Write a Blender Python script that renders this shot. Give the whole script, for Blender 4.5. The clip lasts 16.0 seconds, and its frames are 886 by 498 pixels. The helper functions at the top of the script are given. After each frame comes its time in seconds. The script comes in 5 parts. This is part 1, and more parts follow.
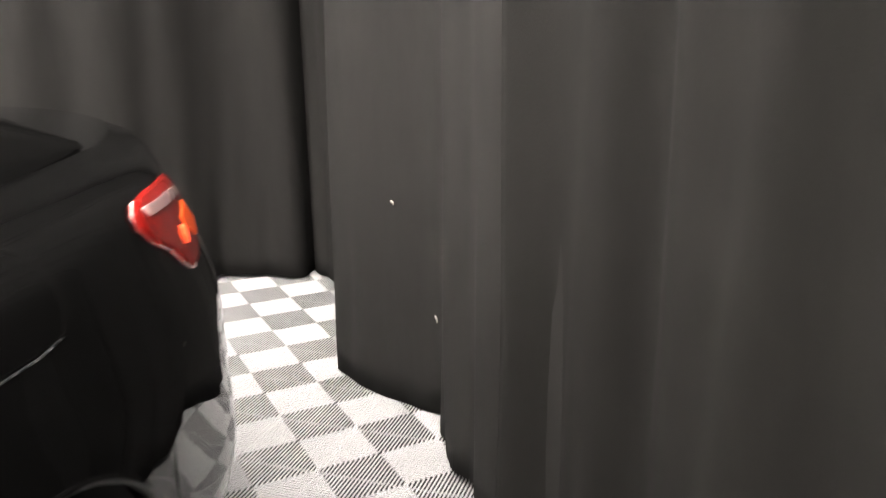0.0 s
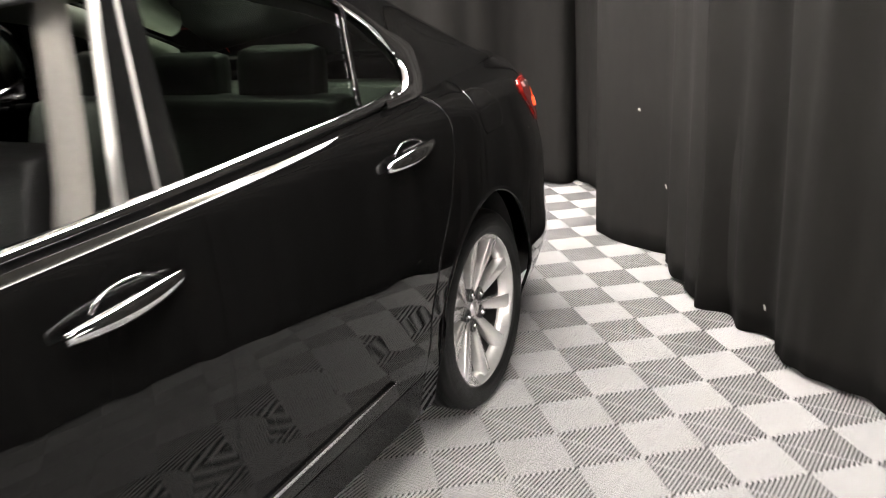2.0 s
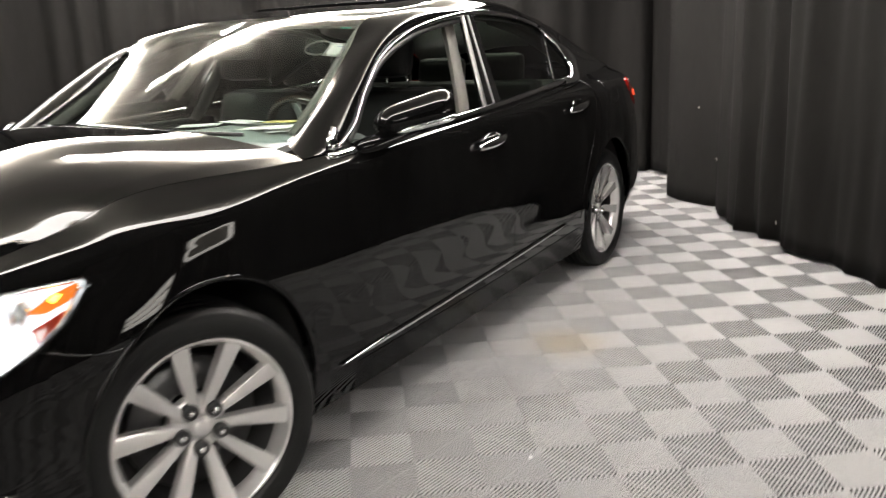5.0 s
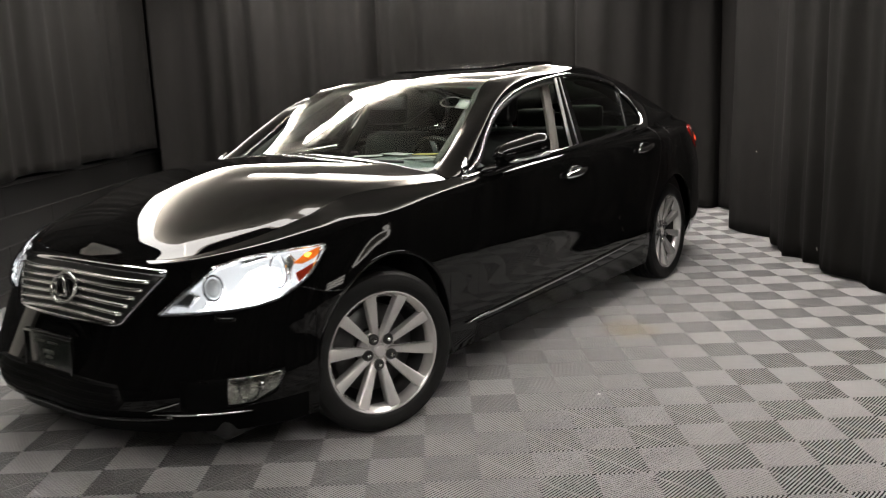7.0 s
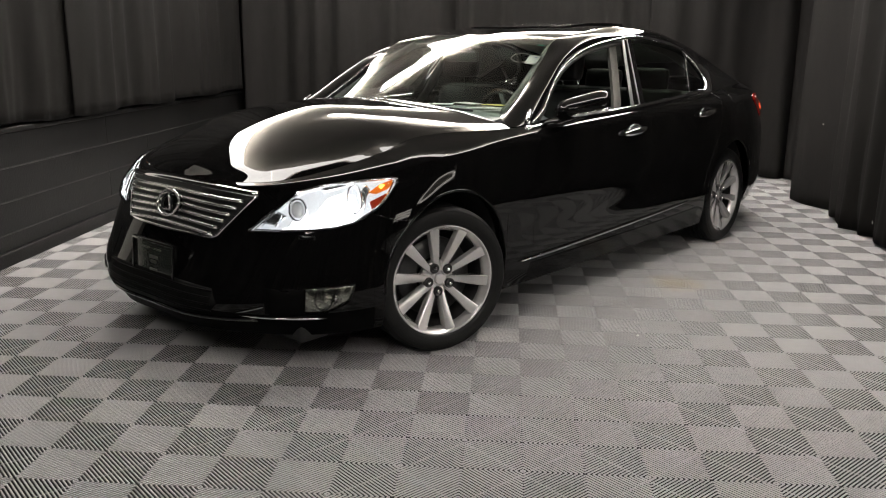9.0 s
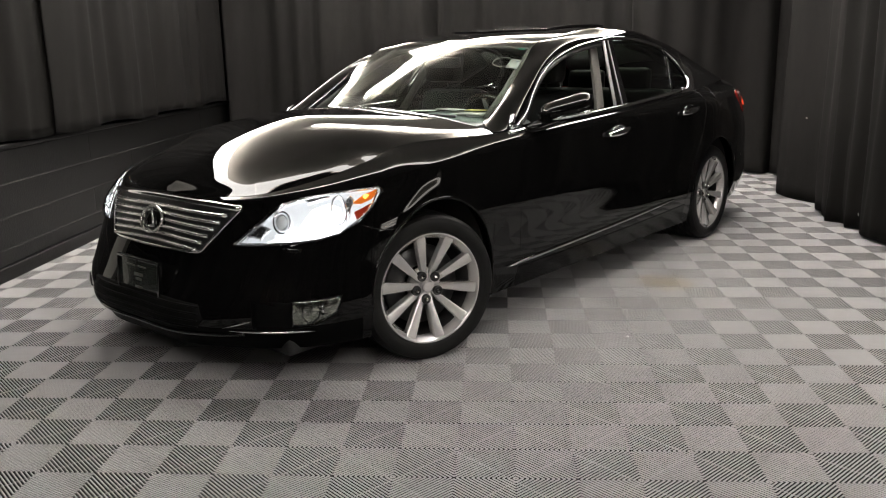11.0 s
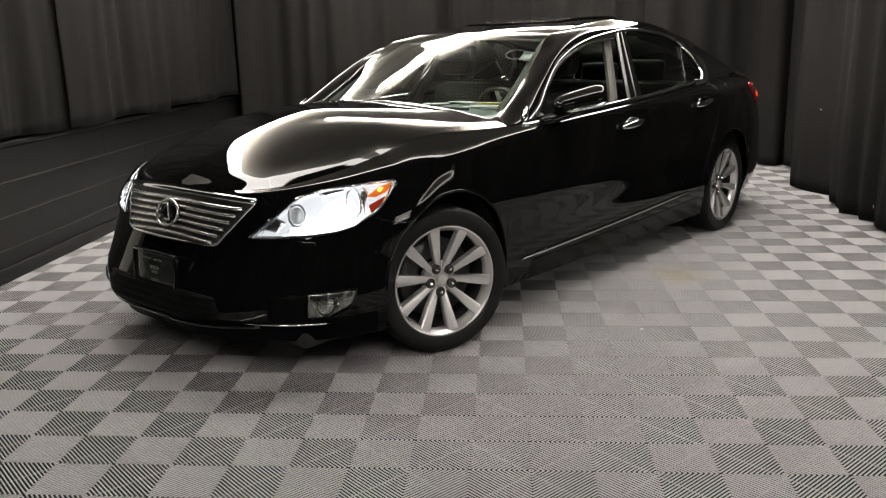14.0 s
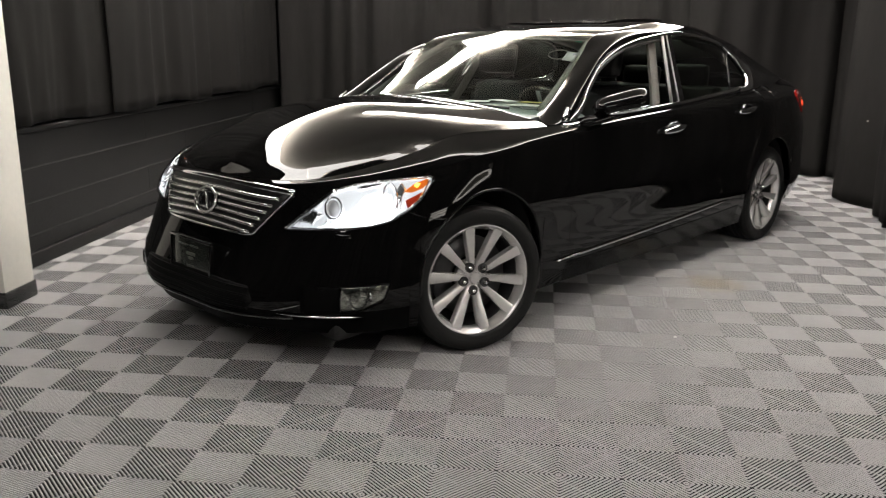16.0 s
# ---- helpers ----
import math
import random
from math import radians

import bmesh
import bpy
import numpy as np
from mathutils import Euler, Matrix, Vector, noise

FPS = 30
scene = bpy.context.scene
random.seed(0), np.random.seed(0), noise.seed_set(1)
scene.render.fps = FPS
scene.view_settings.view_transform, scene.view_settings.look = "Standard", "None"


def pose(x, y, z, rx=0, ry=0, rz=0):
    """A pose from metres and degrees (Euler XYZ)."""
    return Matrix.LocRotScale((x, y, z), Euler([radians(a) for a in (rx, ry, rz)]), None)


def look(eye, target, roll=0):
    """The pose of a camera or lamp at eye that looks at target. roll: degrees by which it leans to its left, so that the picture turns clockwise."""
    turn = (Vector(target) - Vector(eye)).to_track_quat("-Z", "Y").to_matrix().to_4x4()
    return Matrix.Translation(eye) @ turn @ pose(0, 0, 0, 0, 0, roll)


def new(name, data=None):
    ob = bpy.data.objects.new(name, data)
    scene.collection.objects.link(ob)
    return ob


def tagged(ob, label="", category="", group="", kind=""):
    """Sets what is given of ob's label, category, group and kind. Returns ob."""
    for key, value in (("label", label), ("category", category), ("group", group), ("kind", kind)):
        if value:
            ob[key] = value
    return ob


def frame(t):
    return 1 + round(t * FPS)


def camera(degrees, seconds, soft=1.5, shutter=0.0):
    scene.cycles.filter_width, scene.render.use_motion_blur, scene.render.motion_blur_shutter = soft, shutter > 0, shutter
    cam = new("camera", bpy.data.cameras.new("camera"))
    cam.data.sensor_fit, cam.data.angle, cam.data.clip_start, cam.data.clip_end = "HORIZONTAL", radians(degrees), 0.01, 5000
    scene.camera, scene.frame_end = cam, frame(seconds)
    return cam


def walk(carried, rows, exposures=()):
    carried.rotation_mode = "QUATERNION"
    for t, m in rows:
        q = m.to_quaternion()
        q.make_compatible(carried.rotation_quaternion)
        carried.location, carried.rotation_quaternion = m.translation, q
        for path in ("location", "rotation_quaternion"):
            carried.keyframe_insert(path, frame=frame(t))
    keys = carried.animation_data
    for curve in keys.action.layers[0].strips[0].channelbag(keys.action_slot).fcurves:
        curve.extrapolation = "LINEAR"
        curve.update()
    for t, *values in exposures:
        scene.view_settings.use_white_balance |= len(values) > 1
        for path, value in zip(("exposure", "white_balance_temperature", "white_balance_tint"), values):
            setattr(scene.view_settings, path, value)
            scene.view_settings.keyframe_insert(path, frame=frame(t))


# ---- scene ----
from mathutils.bvhtree import BVHTree

cam = camera(56.3, 16.0, 1.0, 0.8)
PATH = [
    (0, (1.744, 1.845, 1.299), (2.612, 3.565, 0.761), -0.9),
    (0.5, (1.611, 1.519, 1.321), (2.443, 3.255, 0.78), -0.7),
    (1, (1.515, 1.155, 1.304), (2.223, 2.92, 0.686), -3.7),
    (1.5, (1.287, 0.766, 1.3), (1.872, 2.583, 0.705), -2.4),
    (2, (1.113, 0.404, 1.308), (1.43, 2.291, 0.726), -3.4),
    (2.5, (0.982, 0.014, 1.304), (1.544, 1.871, 0.82), -2.4),
    (3, (0.763, -0.301, 1.296), (1.319, 1.53, 0.713), -1.2),
    (3.5, (0.657, -0.674, 1.295), (1.093, 1.203, 0.759), -2.4),
    (4, (0.515, -0.976, 1.302), (1.014, 0.899, 0.818), -3.4),
    (4.5, (0.358, -1.267, 1.318), (0.767, 0.614, 0.775), -1.4),
    (5, (0.287, -1.573, 1.287), (0.479, 0.356, 0.796), -2.7),
    (5.2, (0.289, -1.723, 1.308), (0.455, 0.197, 0.77), -3.7),
    (7.3, (0.053, -2.815, 1.35), (0.054, -0.85, 0.977), -2.1),
    (7.5, (0.032, -2.893, 1.347), (0.054, -0.94, 0.915), -2.0),
    (8, (-0.003, -3.036, 1.355), (-0.05, -1.085, 0.918), 0.8),
    (8.5, (0.041, -3.07, 1.345), (-0.058, -1.116, 0.929), -0.3),
    (9, (0.122, -3.05, 1.335), (-0.028, -1.113, 0.858), 0.6),
    (11.5, (0.141, -3.035, 1.353), (0.002, -1.095, 0.888), -1.7),
    (12, (0.131, -3.039, 1.35), (-0.029, -1.1, 0.889), -1.9),
    (12.5, (0.126, -3.038, 1.343), (-0.04, -1.099, 0.88), -1.8),
    (13, (0.12, -3.034, 1.353), (-0.036, -1.1, 0.867), -1.7),
    (13.5, (0.123, -3.036, 1.349), (-0.025, -1.102, 0.861), -1.5),
    (14, (0.125, -3.04, 1.351), (-0.029, -1.106, 0.866), -1.4),
    (14.5, (0.121, -3.03, 1.352), (-0.043, -1.095, 0.871), -1.1),
    (15, (0.116, -3.027, 1.337), (-0.083, -1.096, 0.856), -0.3),
    (15.5, (0.123, -3.02, 1.348), (-0.141, -1.099, 0.859), -0.8),
    (16, (0.108, -3.027, 1.35), (-0.12, -1.102, 0.859), 0.5),
]
EXPOSURE = [(0.0, 1.50), (1.0, 1.46), (2.0, 1.24), (3.5, 1.02), (5.0, 0.66), (7.3, -0.10), (8.5, -0.05), (16.0, 0.0)]
walk(cam, [(t, look(eye, target, roll)) for t, eye, target, roll in PATH], EXPOSURE)

# ---- world and light ----
world = bpy.data.worlds.new("world")
scene.world = world
world.use_nodes = True
world.node_tree.nodes["Background"].inputs[0].default_value = (0.05, 0.05, 0.05, 1)
world.node_tree.nodes["Background"].inputs[1].default_value = 0.05
RING = dict(x=-0.2125, y=3.28, z=2.5, w=4.025, d=4.70, bar=0.20, corner=0.55, inner=True)
# added frame, never in view: fill light for the floor in the foreground
FILL_RING_SOUTH = dict(x=0.20, y=-2.80, z=2.5, w=2.8, d=1.8, bar=0.10, corner=0.35, inner=False)


# ---- materials ----
def mat(name, colour, rough=0.5, metal=0.0, coat=0.0, var=0.0, scale=20.0, bump=0.0, bscale=200.0, emit=0.0, spec=0.5, rvar=0.0, stretch=(1, 1, 1), ecol=None):
    """A surface with colour variation at two scales, relief and uneven gloss."""
    m = bpy.data.materials.new(name)
    m.use_nodes = True
    nt = m.node_tree
    b = nt.nodes["Principled BSDF"]
    b.inputs["Base Color"].default_value = (*colour, 1)
    b.inputs["Roughness"].default_value = rough
    b.inputs["Metallic"].default_value = metal
    b.inputs["Coat Weight"].default_value = coat
    b.inputs["Coat Roughness"].default_value = 0.02
    b.inputs["Specular IOR Level"].default_value = spec
    if emit:
        b.inputs["Emission Color"].default_value = (*(ecol or colour), 1)
        b.inputs["Emission Strength"].default_value = emit
    if var or rvar or bump:
        tc = nt.nodes.new("ShaderNodeTexCoord")
        mp = nt.nodes.new("ShaderNodeMapping")
        mp.inputs["Scale"].default_value = stretch
        nt.links.new(tc.outputs["Object"], mp.inputs["Vector"])
    if var or rvar:
        n1, n2 = nt.nodes.new("ShaderNodeTexNoise"), nt.nodes.new("ShaderNodeTexNoise")
        n1.inputs["Scale"].default_value, n2.inputs["Scale"].default_value = scale, scale * 9
        n1.inputs["Detail"].default_value = 4
        mix = nt.nodes.new("ShaderNodeMath")
        mix.operation = "ADD"
        for n in (n1, n2):
            nt.links.new(mp.outputs[0], n.inputs["Vector"])
        nt.links.new(n1.outputs["Fac"], mix.inputs[0])
        nt.links.new(n2.outputs["Fac"], mix.inputs[1])
        if var:
            r = nt.nodes.new("ShaderNodeMapRange")
            r.inputs["From Min"].default_value, r.inputs["From Max"].default_value = 0.6, 1.4
            r.inputs["To Min"].default_value, r.inputs["To Max"].default_value = 1 - var, 1 + var
            nt.links.new(mix.outputs[0], r.inputs["Value"])
            mul = nt.nodes.new("ShaderNodeMixRGB")
            mul.blend_type = "MULTIPLY"
            mul.inputs[0].default_value = 1
            mul.inputs[1].default_value = (*colour, 1)
            nt.links.new(r.outputs[0], mul.inputs[2])
            nt.links.new(mul.outputs[0], b.inputs["Base Color"])
        if rvar:
            r = nt.nodes.new("ShaderNodeMapRange")
            r.inputs["From Min"].default_value, r.inputs["From Max"].default_value = 0.6, 1.4
            r.inputs["To Min"].default_value, r.inputs["To Max"].default_value = max(0, rough - rvar), rough + rvar
            nt.links.new(mix.outputs[0], r.inputs["Value"])
            nt.links.new(r.outputs[0], b.inputs["Roughness"])
    if bump:
        n3 = nt.nodes.new("ShaderNodeTexNoise")
        n3.inputs["Scale"].default_value = bscale
        nt.links.new(mp.outputs[0], n3.inputs["Vector"])
        bp = nt.nodes.new("ShaderNodeBump")
        bp.inputs["Strength"].default_value = bump
        bp.inputs["Distance"].default_value = 0.003
        nt.links.new(n3.outputs["Fac"], bp.inputs["Height"])
        nt.links.new(bp.outputs[0], b.inputs["Normal"])
    return m


def glass(name, tint, ior=1.5):
    m = bpy.data.materials.new(name)
    m.use_nodes = True
    nt = m.node_tree
    nt.nodes.remove(nt.nodes["Principled BSDF"])
    out = nt.nodes["Material Output"]
    fr, tr, gl, mx = (nt.nodes.new("ShaderNode" + k) for k in ("Fresnel", "BsdfTransparent", "BsdfGlossy", "MixShader"))
    fr.inputs["IOR"].default_value = ior
    tr.inputs["Color"].default_value = (*tint, 1)
    gl.inputs["Roughness"].default_value = 0.005
    nt.links.new(fr.outputs[0], mx.inputs[0])
    nt.links.new(tr.outputs[0], mx.inputs[1])
    nt.links.new(gl.outputs[0], mx.inputs[2])
    nt.links.new(mx.outputs[0], out.inputs["Surface"])
    return m


PAINT = mat("black_paint", (0.0034, 0.0033, 0.0033), 0.02, spec=0.22)
CHROME = mat("chrome", (0.72, 0.72, 0.73), 0.07, 1.0)
DISC = mat("brake_steel", (0.10, 0.10, 0.10), 0.4, 0.8, var=0.2, scale=20)
SATIN = mat("satin_chrome", (0.26, 0.255, 0.25), 0.45, 0.6)
SLATS = mat("chromed_plastic", (0.78, 0.775, 0.76), 0.24, 0.95)
ALLOY = mat("alloy", (0.70, 0.69, 0.68), 0.24, 0.70, var=0.03, scale=8, rvar=0.02)
RUBBER = mat("tyre_rubber", (0.006, 0.006, 0.006), 0.50, var=0.30, scale=30, bump=0.25, bscale=260, spec=0.28, rvar=0.08)
PLASTIC = mat("black_plastic", (0.012, 0.012, 0.012), 0.4, var=0.2, scale=60, bump=0.15, bscale=500)
DULLBLK = mat("dull_black_plastic", (0.005, 0.005, 0.005), 0.6, var=0.2, scale=60, spec=0.08)
GLOSSBLK = mat("gloss_black", (0.005, 0.005, 0.005), 0.08, coat=0.6)
UNDER = mat("underbody", (0.01, 0.01, 0.01), 0.8, var=0.3, scale=15)
LEATHER = mat("black_leather", (0.008, 0.008, 0.008), 0.45, var=0.25, scale=25, bump=0.4, bscale=250, spec=0.2)
TRIMGREY = mat("grey_trim_fabric", (0.17, 0.163, 0.15), 0.85, var=0.08, scale=80, bump=0.3, bscale=600)
GLASS_CLEAR = glass("windscreen_glass", (0.80, 0.88, 0.84))
GLASS_TINT = glass("tinted_glass", (0.42, 0.49, 0.42))
LENS = glass("lens_glass", (0.93, 0.95, 0.96))
PAPERISH = mat("lint", (0.42, 0.40, 0.36), 0.9, var=0.1, scale=60)
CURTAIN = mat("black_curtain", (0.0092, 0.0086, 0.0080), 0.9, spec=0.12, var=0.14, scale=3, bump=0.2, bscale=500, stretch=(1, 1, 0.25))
# greyer cloth, its colour also raised for the stronger light in the back corner
BACKCLOTH_LIT = mat("dark_grey_lit_curtain", (0.0152, 0.0143, 0.0137), 0.9, spec=0.12, var=0.14, scale=3, bump=0.2, bscale=500, stretch=(1, 1, 0.25))
BLOCK = mat("black_block_paint", (0.0075, 0.0073, 0.0072), 0.42, var=0.35, scale=6, bump=0.5, bscale=90, spec=0.3)
SCUFF = mat("scuffed_paint_edge", (0.035, 0.034, 0.032), 0.7, var=0.95, scale=5, bump=0.3, bscale=200, stretch=(1, 1, 1))
RIB = mat("grey_tile_plastic", (0.475, 0.47, 0.47), 0.55, var=0.05, scale=3, rvar=0.06, spec=0.25)
nt = RIB.node_tree
geo, dist, ramp, tint, nz = (nt.nodes.new("ShaderNode" + k) for k in ("NewGeometry", "VectorMath", "MapRange", "MixRGB", "TexNoise"))
dist.operation = "DISTANCE"
nt.links.new(geo.outputs["Position"], nz.inputs["Vector"])
nz.inputs["Scale"].default_value = 9
warp = nt.nodes.new("ShaderNodeVectorMath")
warp.operation = "MULTIPLY_ADD"
warp.inputs[1].default_value = (0.22, 0.16, 0)
nt.links.new(nz.outputs["Color"], warp.inputs[0])
nt.links.new(geo.outputs["Position"], warp.inputs[2])
nt.links.new(warp.outputs[0], dist.inputs[0])
dist.inputs[1].default_value = (1.24, 1.79, 0.0)
nt.links.new(dist.outputs["Value"], ramp.inputs["Value"])
for key, value in (("From Min", 0.03), ("From Max", 0.22), ("To Min", 0.40), ("To Max", 0.0)):
    ramp.inputs[key].default_value = value
old = nt.nodes["Principled BSDF"].inputs["Base Color"].links[0].from_socket
nt.links.new(ramp.outputs[0], tint.inputs[0])
nt.links.new(old, tint.inputs[1])
tint.inputs[2].default_value = (0.52, 0.40, 0.20, 1)
nt.links.new(tint.outputs[0], nt.nodes["Principled BSDF"].inputs["Base Color"])
TILEBASE = mat("tile_slot_base", (0.010, 0.010, 0.010), 0.85, var=0.3, scale=12)
WHITEPAINT = mat("white_paint", (0.74, 0.72, 0.66), 0.35, var=0.05, scale=4, bump=0.15, bscale=60)
CEIL = mat("dark_ceiling", (0.03, 0.03, 0.03), 0.9, var=0.2, scale=2)
FABRIC = mat("diffuser_fabric", (0.60, 0.565, 0.51), 0.9, var=0.05, scale=3)
PANEL = mat("grey_panel", (0.25, 0.24, 0.22), 0.7, var=0.1, scale=8)
LAMP = mat("light_tube", (1, 0.95, 0.86), 0.5, emit=21.5, ecol=(1.0, 0.95, 0.90))
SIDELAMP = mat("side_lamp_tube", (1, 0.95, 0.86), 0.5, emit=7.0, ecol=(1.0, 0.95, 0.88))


# ---- mesh tools ----
def link(name, bm, material, parent=None, label="", smooth=True, matrix=None):
    me = bpy.data.meshes.new(name)
    bm.normal_update()
    bm.to_mesh(me)
    bm.free()
    me.materials.append(material)
    if smooth:
        me.polygons.foreach_set("use_smooth", [True] * len(me.polygons))
    ob = new(name, me)
    if parent:
        ob.parent = parent
    if matrix is not None:
        ob.matrix_basis = matrix
    if label:
        ob["label"] = label
    return ob


def part(name, bm, material, parent, label="", smooth=True, matrix=None):
    return link(name, bm, material, parent, label, smooth, matrix)


def add_box(bm, x0, x1, y0, y1, z0, z1, bevel=0.0, m=None):
    r = bmesh.ops.create_cube(bm, size=1)
    vs = r["verts"]
    for v in vs:
        v.co = Vector(((x0 + x1) / 2 + v.co.x * (x1 - x0), (y0 + y1) / 2 + v.co.y * (y1 - y0), (z0 + z1) / 2 + v.co.z * (z1 - z0)))
    if bevel:
        es = list({e for v in vs for e in v.link_edges})
        g = bmesh.ops.bevel(bm, geom=es, offset=bevel, segments=2, affect="EDGES", profile=0.6)
        vs = list({v for f in g["faces"] for v in f.verts} | {v for v in vs if v.is_valid})
    if m is not None:
        bmesh.ops.transform(bm, matrix=m, verts=[v for v in vs if v.is_valid])
    return vs


def box(x0, x1, y0, y1, z0, z1, bevel=0.0):
    bm = bmesh.new()
    add_box(bm, x0, x1, y0, y1, z0, z1, bevel)
    return bm


def grid_faces(bm, rows, close=False, flip=False):
    """Skin a list of equally long rows of points."""
    vs = [[bm.verts.new(p) for p in r] for r in rows]
    n = len(rows[0])
    for a, b in zip(vs, vs[1:]):
        for k in range(n if close else n - 1):
            q = (a[k], a[(k + 1) % n], b[(k + 1) % n], b[k])
            try:
                bm.faces.new(q[::-1] if flip else q)
            except ValueError:
                pass
    return vs


def spl(pts, t, mirror_ends=False):
    """Catmull-Rom through pts at t in 0..n-1; mirrored in y past the ends where asked."""
    n = len(pts)
    k = min(max(int(math.floor(t)), 0), n - 2)
    f = t - k
    p1, p2 = Vector(pts[k]), Vector(pts[k + 1])

    def past(p, q):
        if mirror_ends:
            return Vector((p.x, -p.y, p.z))
        return q * 2 - p
    p0 = Vector(pts[k - 1]) if k > 0 else past(p2, p1)
    p3 = Vector(pts[k + 2]) if k + 2 < n else past(p1, p2)
    return 0.5 * ((2 * p1) + (p2 - p0) * f + (2 * p0 - 5 * p1 + 4 * p2 - p3) * f * f + (3 * p1 - p0 - 3 * p2 + p3) * f ** 3)


def shell(rows, thick=0.012):
    """A sheet of points with its rim turned inwards, so that its edges have depth."""
    bm = bmesh.new()
    grid_faces(bm, rows)
    bm.normal_update()
    mid = Vector((-1.6, 0, 0.5))
    flip = sum(f.normal.dot(f.calc_center_median() - mid) * f.calc_area() for f in bm.faces) < 0
    if flip:
        bmesh.ops.reverse_faces(bm, faces=bm.faces)
        bm.normal_update()
    nr, nc = len(rows), len(rows[0])
    vs = list(bm.verts)
    at = lambda r, c: vs[r * nc + c]
    loop = [(0, c) for c in range(nc)] + [(r, nc - 1) for r in range(1, nr)] + [(nr - 1, c) for c in range(nc - 2, -1, -1)] + [(r, 0) for r in range(nr - 2, 0, -1)]
    top = [bm.verts.new(at(r, c).co) for r, c in loop]
    low = [bm.verts.new(at(r, c).co - at(r, c).normal * thick) for r, c in loop]
    n = len(loop)
    for k in range(n):
        q = (top[k], low[k], low[(k + 1) % n], top[(k + 1) % n])
        try:
            bm.faces.new(q[::-1] if flip else q)
        except ValueError:
            pass
    return bm


def tube(pts, r, seg=8, close=False, squash=None):
    """A bar of round section along points; squash gives the section's two half widths."""
    bm = bmesh.new()
    pts = [Vector(p) for p in pts]
    rows, n = [], len(pts)
    for k, p in enumerate(pts):
        a, b = pts[(k - 1) % n if close else max(k - 1, 0)], pts[(k + 1) % n if close else min(k + 1, n - 1)]
        d = (b - a).normalized()
        side = d.cross(Vector((0, 0, 1)))
        side = side.normalized() if side.length > 1e-4 else Vector((0, 1, 0))
        up = side.cross(d)
        ra, rb = squash or (r, r)
        rows.append([p + side * math.cos(2 * math.pi * s / seg) * ra + up * math.sin(2 * math.pi * s / seg) * rb for s in range(seg)])
    vs = grid_faces(bm, rows + ([rows[0]] if close else []), close=True, flip=True)
    if not close:
        bm.faces.new(vs[0])
        bm.faces.new(vs[-1][::-1])
    return bm


def lathe(profile, seg=48, axis="y"):
    """Turn a profile of (radius, offset) about an axis."""
    bm = bmesh.new()
    rows = []
    for r, o in profile:
        row = []
        for s in range(seg):
            a = 2 * math.pi * s / seg
            row.append({"y": (r * math.cos(a), o, r * math.sin(a)), "x": (o, r * math.cos(a), r * math.sin(a)), "z": (r * math.cos(a), r * math.sin(a), o)}[axis])
        rows.append(row)
    grid_faces(bm, rows, close=True)
    return bm


def wave(x, seed):
    """An uneven run of soft folds along x, about -1..1."""
    return (math.sin(x * 6.1 + seed * 1.7) * 0.45 + math.sin(x * 10.3 + seed * 4.1 + 1.2 * math.sin(x * 2.3 + seed)) * 0.35 + math.sin(x * 17.9 + seed * 2.9 + math.sin(x * 3.1)) * 0.2)


# ---- structure: floor base, walls, ceiling ----
XL, XR, YB, YF, ZC = -2.91, 3.12, 6.35, -5.4, 3.6
tagged(link("floor", box(XL - 0.2, XR + 0.2, YF - 0.2, YB + 0.2, -0.12, -0.015), TILEBASE), "dark slab under the interlocking grey floor tiles", "floor", kind="structure")
tagged(link("wall_west", box(XL - 0.25, XL - 0.012, YF - 0.2, YB + 0.2, -0.1, ZC), BLOCK), "low black painted board wall with curtains above", "wall", kind="structure")
tagged(link("wall_east", box(XR + 0.02, XR + 0.2, YF - 0.2, YB + 0.2, -0.1, ZC), BLOCK), "plain dark wall behind the curtains", "wall", kind="structure")
tagged(link("wall_north", box(XL - 0.012, XR + 0.02, YB, YB + 0.2, -0.1, ZC), BLOCK), "plain dark wall behind the back curtain", "wall", kind="structure")
tagged(link("wall_south", box(XL - 0.012, XR + 0.02, YF - 0.2, YF, -0.1, ZC), BLOCK), "plain dark wall behind the camera", "wall", kind="structure")
tagged(link("ceiling", box(XL - 0.25, XR + 0.2, YF - 0.2, YB + 0.2, ZC, ZC + 0.15), CEIL), "plain dark ceiling above the light frame", "ceiling", kind="structure")


